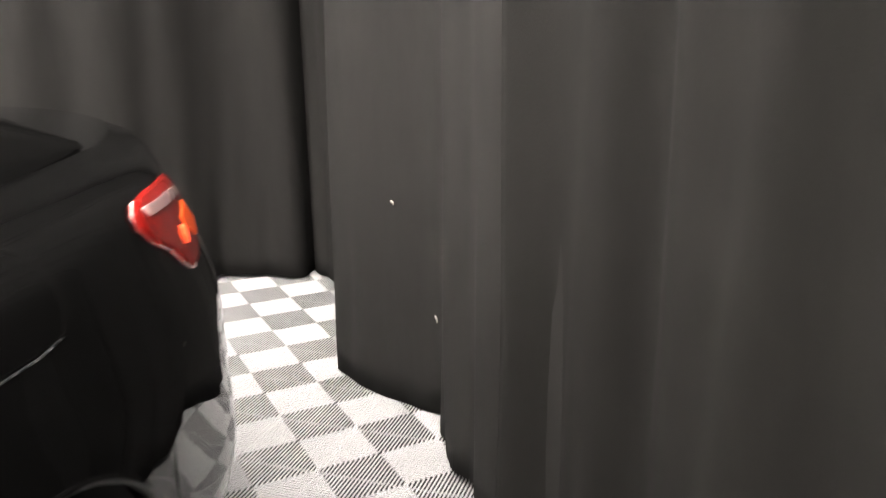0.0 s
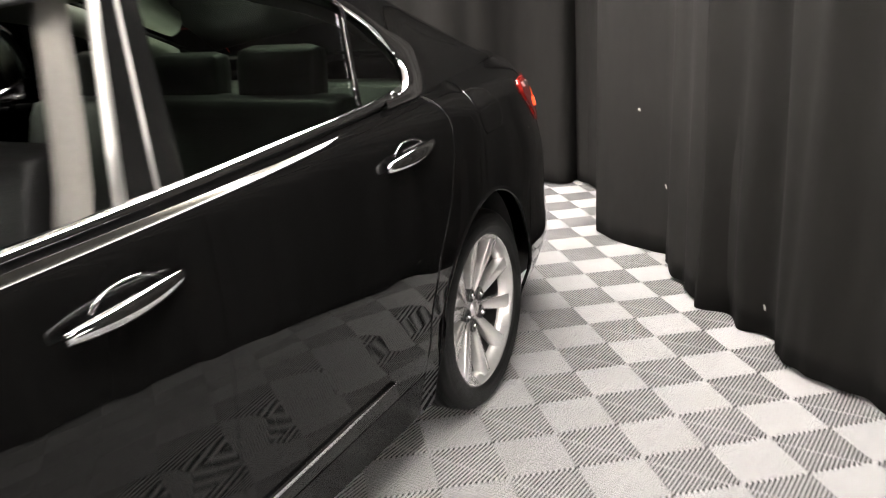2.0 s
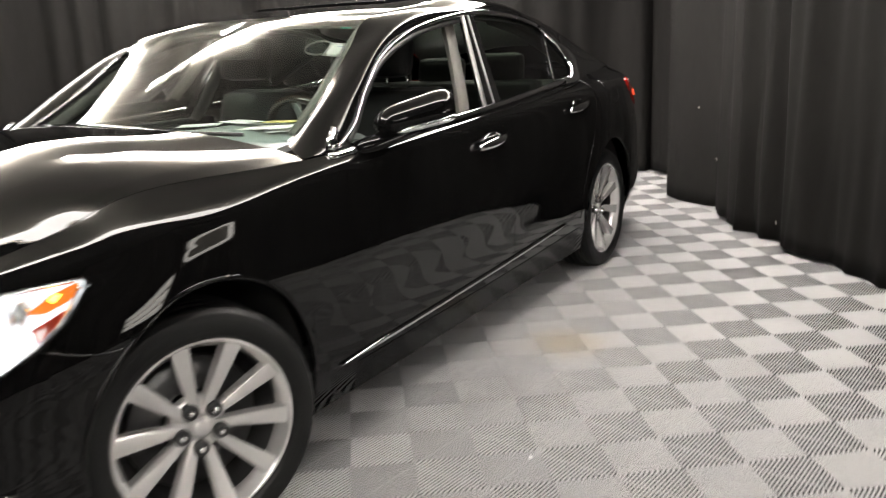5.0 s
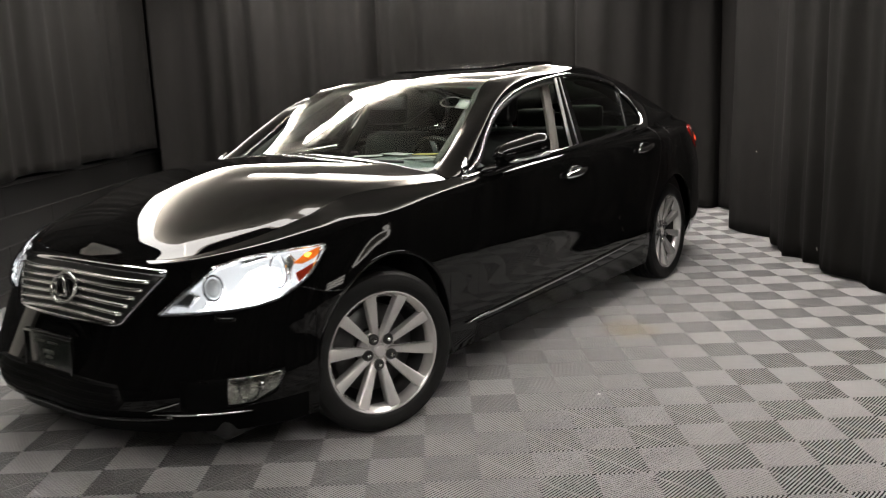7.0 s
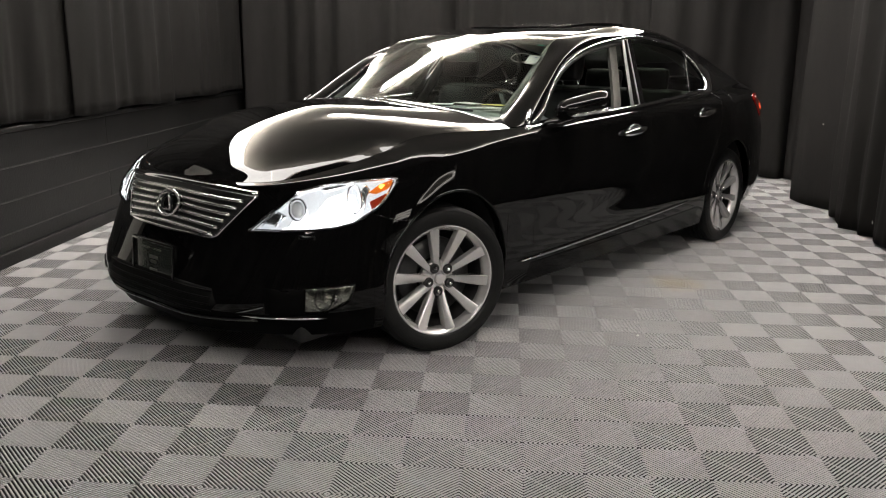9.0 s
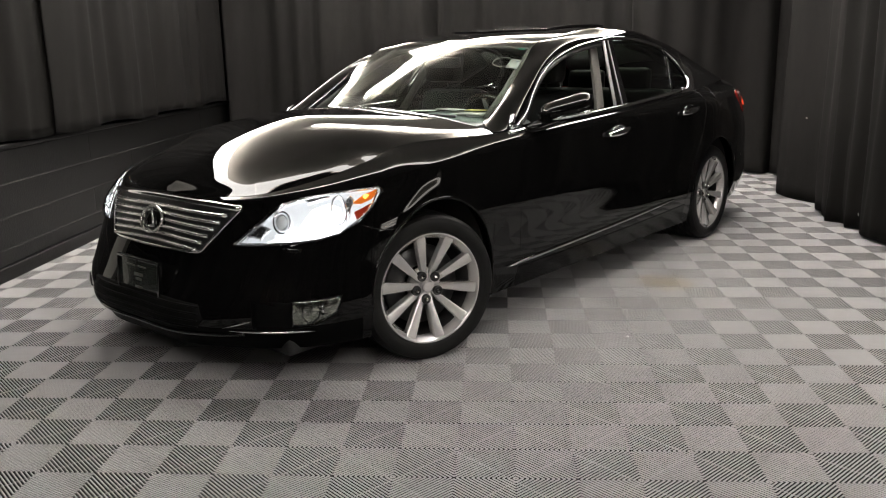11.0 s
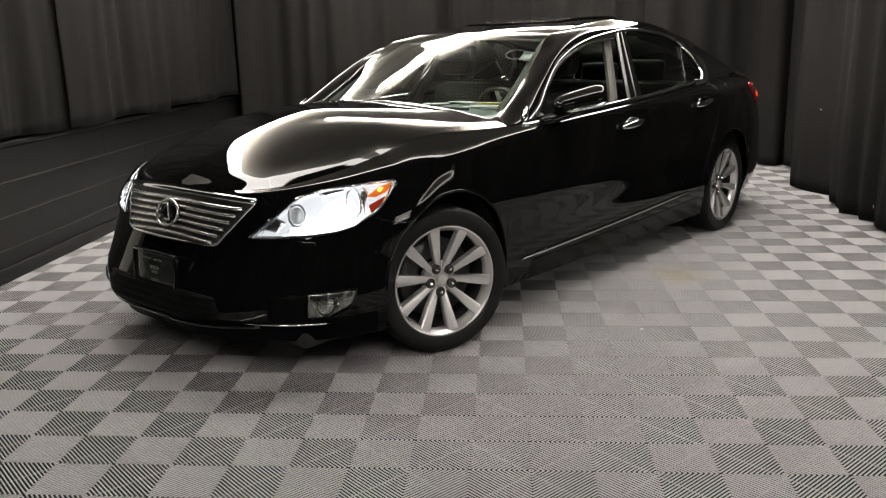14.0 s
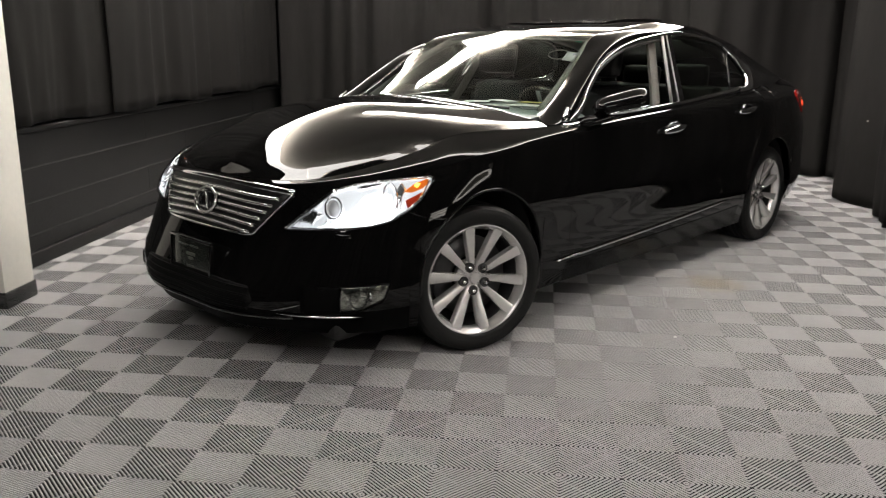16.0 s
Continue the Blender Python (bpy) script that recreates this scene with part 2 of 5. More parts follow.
def curtain(p0, p1, z0, z1, seed, amp, label, group="black curtains", marks=(), cloth=None):
    bm = bmesh.new()
    p0, p1 = Vector((*p0, 0)), Vector((*p1, 0))
    d = p1 - p0
    L = d.length
    d.normalize()
    nrm = Vector((-d.y, d.x, 0))
    nx, nz = max(8, int(L / 0.022)), 30
    rows = []
    for j in range(nz + 1):
        f = j / nz
        z = z0 + (z1 - z0) * f
        row = []
        for i in range(nx + 1):
            s = L * i / nx
            sway = s + 0.05 * math.sin(2.1 * f + seed + s)
            fold = wave(sway, seed) * (1.0 - 0.25 * f) + 0.25 * wave(sway * 0.45 + 3, seed + 9)
            crease = 0.5 + 0.5 * math.sin(sway * 13.7 + seed * 3 + 1.5 * math.sin(sway * 1.9 + seed))
            fold += 0.35 * crease ** 4 * (0.4 + 0.6 * math.sin(sway * 2.7 + seed) ** 2)
            fold += 0.24 * math.sin(s * 21 + 1.6 * math.sin(s * 3.7 + seed)) * (0.55 + 0.45 * math.sin(s * 1.3 + seed * 2))
            fold += 0.10 * math.sin(s * 29 + 9 * f * math.sin(s * 1.7 + seed) + seed) * (0.35 + 0.65 * math.exp(-7 * f))
            fold += 0.06 * math.sin(s * 47 - 16 * f + 3 * math.sin(s * 2.9 + seed)) * math.exp(-5 * f)
            sag = 0.10 * math.sin(s * 23 + f * 9 + seed) * max(0.0, 1 - f * 5)
            p = p0 + d * s + nrm * (amp * (fold + sag))
            row.append((p.x, p.y, z + (0.012 * math.sin(s * 5.3 + seed) + 0.012 if j == 0 else 0)))
        rows.append(row)
    grid_faces(bm, rows)
    spots = [(rows[min(nz, max(0, round((z - z0) / (z1 - z0) * nz)))][min(nx, round(s / L * nx))], a) for s, z, a in marks]
    ob = link("curtain", bm, cloth or CURTAIN)
    for p, a in spots:
        side = Vector((-1, 0, 0)) if p0.x > 0 else Vector((1, 0, 0))
        scrap = tube([Vector(p) + side * 0.006 + Vector((0, math.cos(a) * k * 0.009, -k * k * 0.0022 + math.sin(a) * k * 0.009)) for k in range(-1, 3)], 0.004, 6, squash=(0.002, 0.0055))
        part("lint_scrap", scrap, PAPERISH, ob, "pale scrap of lint")
    s = ob.modifiers.new("thick", "SOLIDIFY")
    s.thickness = 0.004
    return tagged(ob, label, "curtain", group)


FULL = "black fabric curtain hanging in soft folds to the floor"
curtain((2.80, 4.97), (2.735, 3.25), 0.0, ZC, 1.3, 0.085, FULL, marks=((0.69, 0.77, 0.4), (0.85, 0.40, 0.9)), cloth=BACKCLOTH_LIT)
curtain((2.72, 3.44), (2.80, 1.58), 0.0, ZC, 4.2, 0.085, FULL, marks=((0.37, 0.17, 1.2),))
curtain((2.68, 1.70), (2.66, -1.2), 0.0, ZC, 7.7, 0.090, FULL)
curtain((2.72, -1.22), (2.72, -5.2), 0.0, ZC, 2.1, 0.06, FULL)
curtain((3.06, 6.05), (3.04, 4.9), 0.0, ZC, 5.5, 0.03, FULL, cloth=BACKCLOTH_LIT)
curtain((-2.8, 6.08), (-0.35, 6.10), 0.0, ZC, 3.1, 0.10, FULL, cloth=BACKCLOTH_LIT)
curtain((-0.47, 6.00), (1.65, 6.02), 0.0, ZC, 6.4, 0.11, FULL, cloth=BACKCLOTH_LIT)
curtain((1.55, 5.95), (3.1, 5.95), 0.0, ZC, 8.8, 0.09, FULL, cloth=BACKCLOTH_LIT)
HALF = "black fabric curtain hung above the low board wall"
curtain((-2.80, -1.70), (-2.84, 2.52), 0.836, ZC, 2.6, 0.050, HALF)
curtain((-2.79, 2.38), (-2.82, 6.1), 0.836, ZC, 9.3, 0.045, HALF)
curtain((-2.80, -5.2), (-2.84, -1.60), 0.0, ZC, 1.9, 0.05, FULL)
curtain((2.7, -5.25), (-2.8, -5.25), 0.0, ZC, 4.9, 0.06, FULL)

# ---- overhead light frame ----
def rounded(w, d, rc, n=10):
    """Corner arcs of a rectangle of half sizes w and d with corner radius rc, one list for each corner."""
    out = []
    for q, (sx, sy) in enumerate(((1, 1), (-1, 1), (-1, -1), (1, -1))):
        out.append([Vector((sx * (w - rc) + rc * math.cos((q + k / n) * math.pi / 2), sy * (d - rc) + rc * math.sin((q + k / n) * math.pi / 2), 0)) for k in range(n + 1)])
    return out


def slab_of(rows, z0, z1):
    """A flat plate between an inner and an outer line of points."""
    bm = bmesh.new()
    grid_faces(bm, [[Vector((a.x, a.y, z0)), Vector((b.x, b.y, z0)), Vector((b.x, b.y, z1)), Vector((a.x, a.y, z1))] for a, b in rows], close=True)
    bmesh.ops.recalc_face_normals(bm, faces=bm.faces)
    return bm


def light_frame(r):
    root = new("light_frame")
    root.location = (r["x"], r["y"], r["z"])
    w, d, b, rc = r["w"] / 2, r["d"] / 2, r["bar"] / 2, r["corner"]
    for sx, sy in ((0, 1), (0, -1), (1, 0), (-1, 0)):
        if sx:
            bm = box(sx * w - b, sx * w + b, -d + rc, d - rc, 0, 0.05, 0.015)
        else:
            bm = box(-w + rc, w - rc, sy * d - b, sy * d + b, 0, 0.05, 0.015)
        part("light_bar", bm, LAMP, root, "glowing warm white light bar")
    for inner, outer in zip(rounded(w - b, d - b, rc - b), rounded(w + b, d + b, rc + b)):
        part("light_corner", slab_of(list(zip(inner, outer)), 0.001, 0.049), LAMP, root, "glowing warm white curved corner")
    if r["inner"]:
        part("light_bar", box(-w + 0.70, w - b - 0.01, d - 2.06, d - 1.82, 0, 0.05, 0.02), LAMP, root, "glowing warm white light bar")
    # a pale stretched sheet close above the bars, lit by them
    bm = bmesh.new()
    edge = [bm.verts.new((p.x, p.y, 0.15)) for arc_pts in rounded(w + b, d + b, rc + b) for p in arc_pts]
    top = bmesh.ops.extrude_face_region(bm, geom=[bm.faces.new(edge)])
    bmesh.ops.translate(bm, vec=(0, 0, 0.02), verts=[v for v in top["geom"] if isinstance(v, bmesh.types.BMVert)])
    bmesh.ops.recalc_face_normals(bm, faces=bm.faces)
    part("diffuser", bm, FABRIC, root, "pale stretched fabric above the light bars", smooth=False)
    for sx in (-1, 1):
        for sy in (-1, 1):
            part("hanger", tube([(sx * w * 0.8, sy * (d - 0.02), 0.05), (sx * w * 0.8, sy * (d - 0.02), ZC - r["z"])], 0.008, 6), PLASTIC, root, "steel hanger")
    tagged(root, "large rounded overhead frame of warm white light bars", "light")


light_frame(RING)
# the unseen fill frame over the camera's end of the room
light_frame(FILL_RING_SOUTH)

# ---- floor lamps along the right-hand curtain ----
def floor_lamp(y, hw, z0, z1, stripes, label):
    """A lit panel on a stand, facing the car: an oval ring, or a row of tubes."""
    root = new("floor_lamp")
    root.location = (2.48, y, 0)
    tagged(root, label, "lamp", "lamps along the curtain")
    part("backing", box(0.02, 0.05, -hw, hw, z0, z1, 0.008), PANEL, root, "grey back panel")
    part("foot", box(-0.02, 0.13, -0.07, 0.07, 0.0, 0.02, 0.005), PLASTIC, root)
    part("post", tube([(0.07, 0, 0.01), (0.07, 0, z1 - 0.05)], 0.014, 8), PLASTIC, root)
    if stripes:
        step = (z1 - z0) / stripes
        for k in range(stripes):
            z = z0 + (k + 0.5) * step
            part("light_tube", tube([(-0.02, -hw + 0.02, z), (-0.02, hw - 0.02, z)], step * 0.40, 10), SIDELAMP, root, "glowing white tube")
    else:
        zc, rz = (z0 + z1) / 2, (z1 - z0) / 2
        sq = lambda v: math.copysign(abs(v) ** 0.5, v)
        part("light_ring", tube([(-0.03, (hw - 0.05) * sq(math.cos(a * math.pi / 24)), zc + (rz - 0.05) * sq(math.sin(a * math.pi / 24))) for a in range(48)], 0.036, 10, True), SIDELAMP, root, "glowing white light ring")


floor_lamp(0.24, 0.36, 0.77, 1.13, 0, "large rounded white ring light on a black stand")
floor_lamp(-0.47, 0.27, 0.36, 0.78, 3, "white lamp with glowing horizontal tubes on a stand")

# ---- white pilaster by the block wall ----
root = new("column")
tagged(root, "white painted square column with a black base strip", "column", kind="structure")
part("shaft", box(XL, -2.563, 0.69, 0.935, 0.0, ZC - 0.01, 0.004), WHITEPAINT, root)
part("base_strip", box(XL + 0.001, -2.555, 0.682, 0.943, 0.0, 0.085, 0.003), GLOSSBLK, root)

# ---- the car: longitudinal curves of the body from front centre to rear centre ----
CAR = new("car")
CAR.matrix_basis = Matrix.Translation((-0.823, 0.991, 0)) @ Matrix.Rotation(radians(233.5), 4, "Z") @ Matrix.Diagonal((1, 0.973, 1, 1))
tagged(CAR, "glossy black four-door saloon car with chrome trim and lamps lit", "car")
HUB, WHEEL_Z, ARCH = 0.345, 0.330, 0.385
AXLE_R = -2.975
ROWS7 = [
    [(.895, 0, .2), (.885, .3, .2), (.765, .57, .2), (.6, .76, .2), (.37, .865, .2), (0, .875, .19), (-.6, .882, .19), (-1.74, .887, .185), (-2.74, .903, .19), (-3.03, .9, .2), (-3.45, .85, .22), (-3.8, .76, .23), (-3.98, .58, .24), (-4.06, .32, .24), (-4.08, 0, .24)],
    [(.948, 0, .315), (.938, .308, .315), (.835, .602, .32), (.662, .786, .32), (.378, .893, .32), (0, .907, .33), (-.6, .921, .335), (-1.74, .928, .345), (-2.74, .936, .37), (-3.03, .944, .37), (-3.45, .905, .37), (-3.83, .81, .38), (-4.06, .62, .38), (-4.15, .33, .38), (-4.17, 0, .38)],
    [(.872, 0, .48), (.864, .31, .48), (.79, .592, .48), (.64, .77, .49), (.37, .88, .5), (0, .914, .5), (-.6, .928, .5), (-1.74, .935, .51), (-2.74, .944, .5), (-3.03, .944, .53), (-3.44, .91, .55), (-3.81, .815, .55), (-4.09, .63, .55), (-4.18, .34, .55), (-4.2, 0, .55)],
    [(.8, 0, .655), (.791, .3, .65), (.725, .568, .64), (.6, .757, .65), (.34, .876, .68), (0, .924, .66), (-.6, .938, .66), (-1.74, .947, .68), (-2.74, .955, .69), (-3.03, .944, .73), (-3.43, .915, .74), (-3.8, .81, .74), (-4.08, .63, .74), (-4.16, .34, .74), (-4.18, 0, .74)],
    [(.772, 0, .742), (.76, .3, .742), (.66, .555, .755), (.49, .738, .782), (.27, .845, .8), (0, .911, .82), (-.6, .928, .848), (-1.74, .938, .885), (-2.74, .943, .93), (-3.03, .93, .93), (-3.42, .89, .93), (-3.74, .78, .93), (-3.98, .6, .93), (-4.11, .33, .93), (-4.13, 0, .93)],
    [(.76, 0, .764), (.746, .28, .766), (.655, .53, .787), (.47, .7, .824), (.25, .812, .862), (0, .878, .895), (-.6, .914, .926), (-1.74, .924, .972), (-2.74, .908, 1.012), (-3.03, .895, 1.005), (-3.42, .855, 1.02), (-3.7, .74, 1.035), (-3.95, .57, 1.05), (-4.09, .31, 1.065), (-4.11, 0, 1.07)],
    [(.737, 0, .78), (.724, .27, .781), (.64, .5, .797), (.455, .635, .84), (.24, .712, .895), (0, .755, .955), (-.6, .87, .963), (-1.74, .875, 1.002), (-2.74, .835, 1.053), (-3.03, .79, 1.07), (-3.45, .735, 1.085), (-3.68, .66, 1.085), (-3.91, .52, 1.09), (-4.04, .29, 1.1), (-4.06, 0, 1.105)],
]


def body(u, w):
    """The body's surface: u from front centre (0) round the side to rear centre (14), w from sill (0) to shoulder (6)."""
    p = spl([spl(r, u, True) for r in ROWS7], w)
    return p


def u_at(x, w=3.0):
    """u on the flank at which the body reaches x."""
    lo, hi = 3.0, 12.0
    for _ in range(40):
        mid = (lo + hi) / 2
        lo, hi = (mid, hi) if body(mid, w).x > x else (lo, mid)
    return lo


def arch_floor(u):
    """The lowest w of the body at u, above the wheel arches."""
    for xc in (0.0, AXLE_R):
        x = body(u, 2.0).x
        if abs(x - xc) < ARCH:
            z = HUB + math.sqrt(ARCH ** 2 - (x - xc) ** 2)
            lo, hi = 0.0, 6.0
            for _ in range(30):
                mid = (lo + hi) / 2
                lo, hi = (mid, hi) if body(u, mid).z < z else (lo, mid)
            return lo
    return 0.0


def us_for(u0, u1, n):
    """Columns between u0 and u1, with extra ones where a wheel arch begins and ends."""
    us = [u0 + (u1 - u0) * k / n for k in range(n + 1)]
    for xc in (0.0, AXLE_R):
        for s in (-1, 1):
            for e in (-0.0008, 0.0008, -0.004, -0.010, -0.02, -0.035, -0.055):
                x = xc + s * (ARCH + e)
                u = u_at(x, 2.0)
                if u0 < u < u1:
                    us.append(u)
    return sorted(us)


def flip_y(rows):
    return [[Vector((p.x, -p.y, p.z)) for p in r] for r in rows]


def both(name, rows, material, label="", thick=0.012, parent=None, uw=None):
    """A panel on the car's left and its mirror image on the right; uw: the surface's coordinates, for true normals."""
    a = part(name, shell(rows, thick), material, parent or CAR, label)
    b = part(name, shell(flip_y(rows), thick), material, parent or CAR, label)
    if uw:
        ns = []
        for u, w in (q for r in uw for q in r):
            n = (body(u + 0.004, w) - body(u - 0.004, w)).cross(body(u, w + 0.01) - body(u, w - 0.01)).normalized()
            ns.append(n if n.y > 0 else -n)
        for ob, side in ((a, 1), (b, -1)):
            me = ob.data
            own = [v.normal.copy() for v in me.vertices]
            own[:len(ns)] = [Vector((n.x, n.y * side, n.z)) for n in ns]
            me.normals_split_custom_set_from_vertices(own)
    return a, b


def points(uw):
    return [[body(u, w) for u, w in r] for r in uw]


def side_uw(u0, u1, n, w0=0.0, w1=6.0, nw=30):
    rows = []
    for u in us_for(u0, u1, n):
        lo = max(w0, arch_floor(u)) if w0 < 3.2 else w0
        rows.append([(u, lo + (w1 - lo) * k / nw) for k in range(nw + 1)])
    return rows


U_FEND, U_D1, U_D2 = u_at(0.40), u_at(-0.60), u_at(-1.74)
GAP = 0.0012
FENDER = side_uw(U_FEND + 0.004, U_D1 - GAP * 2, 40)
both("front_fender", points(FENDER), PAINT, uw=FENDER)
FDOOR = side_uw(U_D1, U_D2 - GAP, 24, 0.75)
DOORS_F = both("front_door", points(FDOOR), PAINT, uw=FDOOR)


def rear_edge(w):
    """The rear door's back edge leans round the wheel arch."""
    z = body(8, w).z
    pts = [(.30, -2.50), (.45, -2.53), (.61, -2.580), (.806, -2.689), (.91, -2.728), (.99, -2.738), (1.08, -2.728)]
    if z <= pts[0][0]:
        return pts[0][1]
    for (z0, x0), (z1, x1) in zip(pts, pts[1:]):
        if z <= z1:
            f = (z - z0) / (z1 - z0)
            f = f * f * (3 - 2 * f) * 0.5 + f * 0.5
            return x0 + (x1 - x0) * f
    return pts[-1][1]


def between(ua, ub, n, w0, w1=6.0, nw=30):
    """Rows between two edges ua(w) and ub(w)."""
    ws = [w0 + (w1 - w0) * k / nw for k in range(nw + 1)]
    ea, eb = [ua(w) for w in ws], [ub(w) for w in ws]
    return [[(a + (b - a) * k / n, w) for w, a, b in zip(ws, ea, eb)] for k in range(n + 1)]


U_EDGE = lambda w: u_at(rear_edge(w), 3.0)
RDOOR = between(lambda w: U_D2 + GAP, lambda w: U_EDGE(w) - 0.002, 24, 0.75)
DOORS_R = both("rear_door", points(RDOOR), PAINT, uw=RDOOR)
U_Q = u_at(-3.66)


def quarter_rows():
    """From the rear door's leaning edge to the rear bumper, cut out over the wheel."""
    ua, n = u_at(-2.50), 30
    out = []
    for u in us_for(ua, U_Q, 46):
        f = (u - ua) / (U_Q - ua)
        lo = arch_floor(u)
        base = lambda w: (U_EDGE(w) + 0.003) * (1 - f) + U_Q * f
        off = u - base(lo)
        col = []
        for k in range(n + 1):
            g = k / n
            w = lo + (6.0 - lo) * g
            col.append((base(w) + off * (1 - g) ** 2, w))
        out.append(col)
    return out


QUARTER = quarter_rows()
both("quarter_panel", points(QUARTER), PAINT, uw=QUARTER)


def arch_lip(xc):
    """The rolled edge of a wheel arch."""
    out = []
    for k in range(41):
        a = math.pi * (k / 40 * 1.0)
        x, z = xc + math.cos(a) * (ARCH - 0.002), HUB + math.sin(a) * (ARCH - 0.002)
        u = u_at(x, 2.0)
        lo, hi = 0.0, 6.0
        for _ in range(30):
            mid = (lo + hi) / 2
            lo, hi = (mid, hi) if body(u, mid).z < z else (lo, mid)
        p = body(u, lo)
        out.append(Vector((p.x, p.y - 0.004, p.z)))
    return out


for xc in (0.0, AXLE_R):
    lip = arch_lip(xc)
    for s in (1, -1):
        part("arch_lip", tube([Vector((p.x, p.y * s, p.z)) for p in lip], 0.008, 8), PAINT, CAR)
for s in (1, -1):
    edge = [body(U_EDGE(w) + 0.0005, w) for w in [1.0 + 4.95 * k / 60 for k in range(61)]]
    part("door_edge", tube([Vector((p.x, (p.y - 0.0015) * s, p.z)) for p in edge], 0.0042, 8), PAINT, DOORS_R[0 if s > 0 else 1])



def round_rows(ua, ub, n, w0, w1, nw):
    """Rows from the right side across the middle to the left side, between u = ua at both ends."""
    us = [ub + (ua - ub) * (1 - 2 * k / n if k * 2 <= n else 2 * k / n - 1) for k in range(n + 1)]
    out = []
    for k, u in enumerate(us):
        r = [body(u, w0 + (w1 - w0) * j / nw) for j in range(nw + 1)]
        if k * 2 < n:
            r = [Vector((p.x, -p.y, p.z)) for p in r]
        out.append(r)
    return out


BUMPER_ROWS = round_rows(U_FEND, 0.0, 96, 0.0, 6.0, 34)
APRON = mat("matte_black_plastic", (0.003, 0.003, 0.003), 0.40, var=0.2, scale=40, spec=0.03)
part("front_bumper", shell([r[5:] for r in BUMPER_ROWS], 0.012), PAINT, CAR)
part("front_apron", shell([r[:6] for r in BUMPER_ROWS], 0.012), APRON, CAR, "matte black lower apron")
part("rear_bumper", shell(round_rows(U_Q + 0.0015, 14.0, 64, 0.0, 6.0, 34), 0.012), PAINT, CAR)


SILLBLK = mat("sill_black", (0.003, 0.003, 0.003), 0.14, var=0.2, scale=40, spec=0.10)
SILL = [[(U_D1 + (u_at(-2.5) - U_D1) * k / 24, 0.72 * j / 8) for j in range(9)] for k in range(25)]
both("sill", points(SILL), SILLBLK, "glossy black sill under the doors", uw=SILL)


def coons(c0, c1, d0, d1, nu, nv):
    """A surface between four edges: c0(u), c1(u) across at v = 0 and 1, d0(v), d1(v) along at u = 0 and 1."""
    rows = []
    for j in range(nv + 1):
        v = j / nv
        row = []
        for i in range(nu + 1):
            u = i / nu
            row.append(c0(u) * (1 - v) + c1(u) * v + d0(v) * (1 - u) + d1(v) * u - (c0(0) * (1 - u) * (1 - v) + c0(1) * u * (1 - v) + c1(0) * (1 - u) * v + c1(1) * u * v))
        rows.append(row)
    return rows


def mirrored(rows):
    """Complete half rows, from the middle outwards, to both sides."""
    return [[Vector((p.x, -p.y, p.z)) for p in r[:0:-1]] + list(r) for r in rows]


def arc(a, b, n=2.0):
    """From a on the middle line to b, leaving square to the middle; n: how late it bends."""
    a, b = Vector(a), Vector(b)
    return lambda u: Vector((a.x + (b.x - a.x) * u ** n, a.y + (b.y - a.y) * u, a.z + (b.z - a.z) * u ** n))


# hood
U_H0, U_H1 = 2.5, u_at(-0.50, 6.0)
HC = [(.734, 0, .782), (.68, 0, .842), (.54, 0, .918), (.30, 0, .996), (0, 0, 1.052), (-.25, 0, 1.070), (-.40, 0, 1.066)]
rim = lambda u: spl(ROWS7[6], u, True)
HN = 72
hood_rows = coons(lambda u: rim(U_H0 * u) + Vector((-0.004, 0, 0.002)), arc(HC[-1], rim(U_H1)), lambda v: spl(HC, v * 6), lambda v: rim(U_H0 + (U_H1 - U_H0) * v) + Vector((0, -0.004, 0.0)), HN, 48)
for j, r in enumerate(hood_rows):
    for i, p in enumerate(r):
        u, v = i / HN, j / 48
        k = math.exp(-((u - (0.60 + 0.16 * v)) / 0.10) ** 2)
        p.z += 0.0005 * k * math.sin(math.pi * min(1, v * 1.1)) * min(1, v * 6)
        # the nose rolls down to the grille, the sides to a crisp edge
        p.z += 0.007 * (1 - (1 - min(1.0, v / 0.30)) ** 2) * (1 - u ** 4) * min(1.0, u * 1.6)
        e = min(1.0, max(0.0, (u - 0.895) / 0.075))
        p.z += 0.001 * (min(1.0, u * 1.15)) ** 3 * (1 - e * e * (3 - 2 * e)) * min(1, v * 3.5)
part("hood", shell(mirrored(hood_rows), 0.012), PAINT, CAR)

# cabin curves
SIDE_L = [(-.50, .965), (-.66, .985), (-.85, 1.10), (-1.10, 1.25), (-1.40, 1.335), (-1.78, 1.385), (-2.05, 1.394), (-2.35, 1.369), (-2.60, 1.311), (-2.70, 1.20), (-2.74, 1.10), (-2.85, 1.062), (-3.15, 1.072), (-3.55, 1.085)]
R7 = [(-.49, .822, .972), (-.63, .806, 1.035), (-.85, .774, 1.160), (-1.10, .720, 1.294), (-1.41, .652, 1.392), (-1.78, .622, 1.425), (-2.05, .609, 1.433), (-2.38, .606, 1.420), (-2.68, .603, 1.370), (-2.85, .611, 1.328), (-3.0, .62, 1.278), (-3.12, .635, 1.24), (-3.32, .66, 1.175), (-3.55, .69, 1.10)]
R8 = [(-.575, .715, 1.000), (-.66, .704, 1.040), (-.85, .674, 1.150), (-1.05, .628, 1.276), (-1.26, .578, 1.382), (-1.78, .555, 1.449), (-2.05, .555, 1.456), (-2.40, .550, 1.443), (-2.68, .555, 1.395), (-2.83, .562, 1.353), (-2.97, .57, 1.302), (-3.08, .58, 1.262), (-3.28, .605, 1.195), (-3.52, .63, 1.115)]


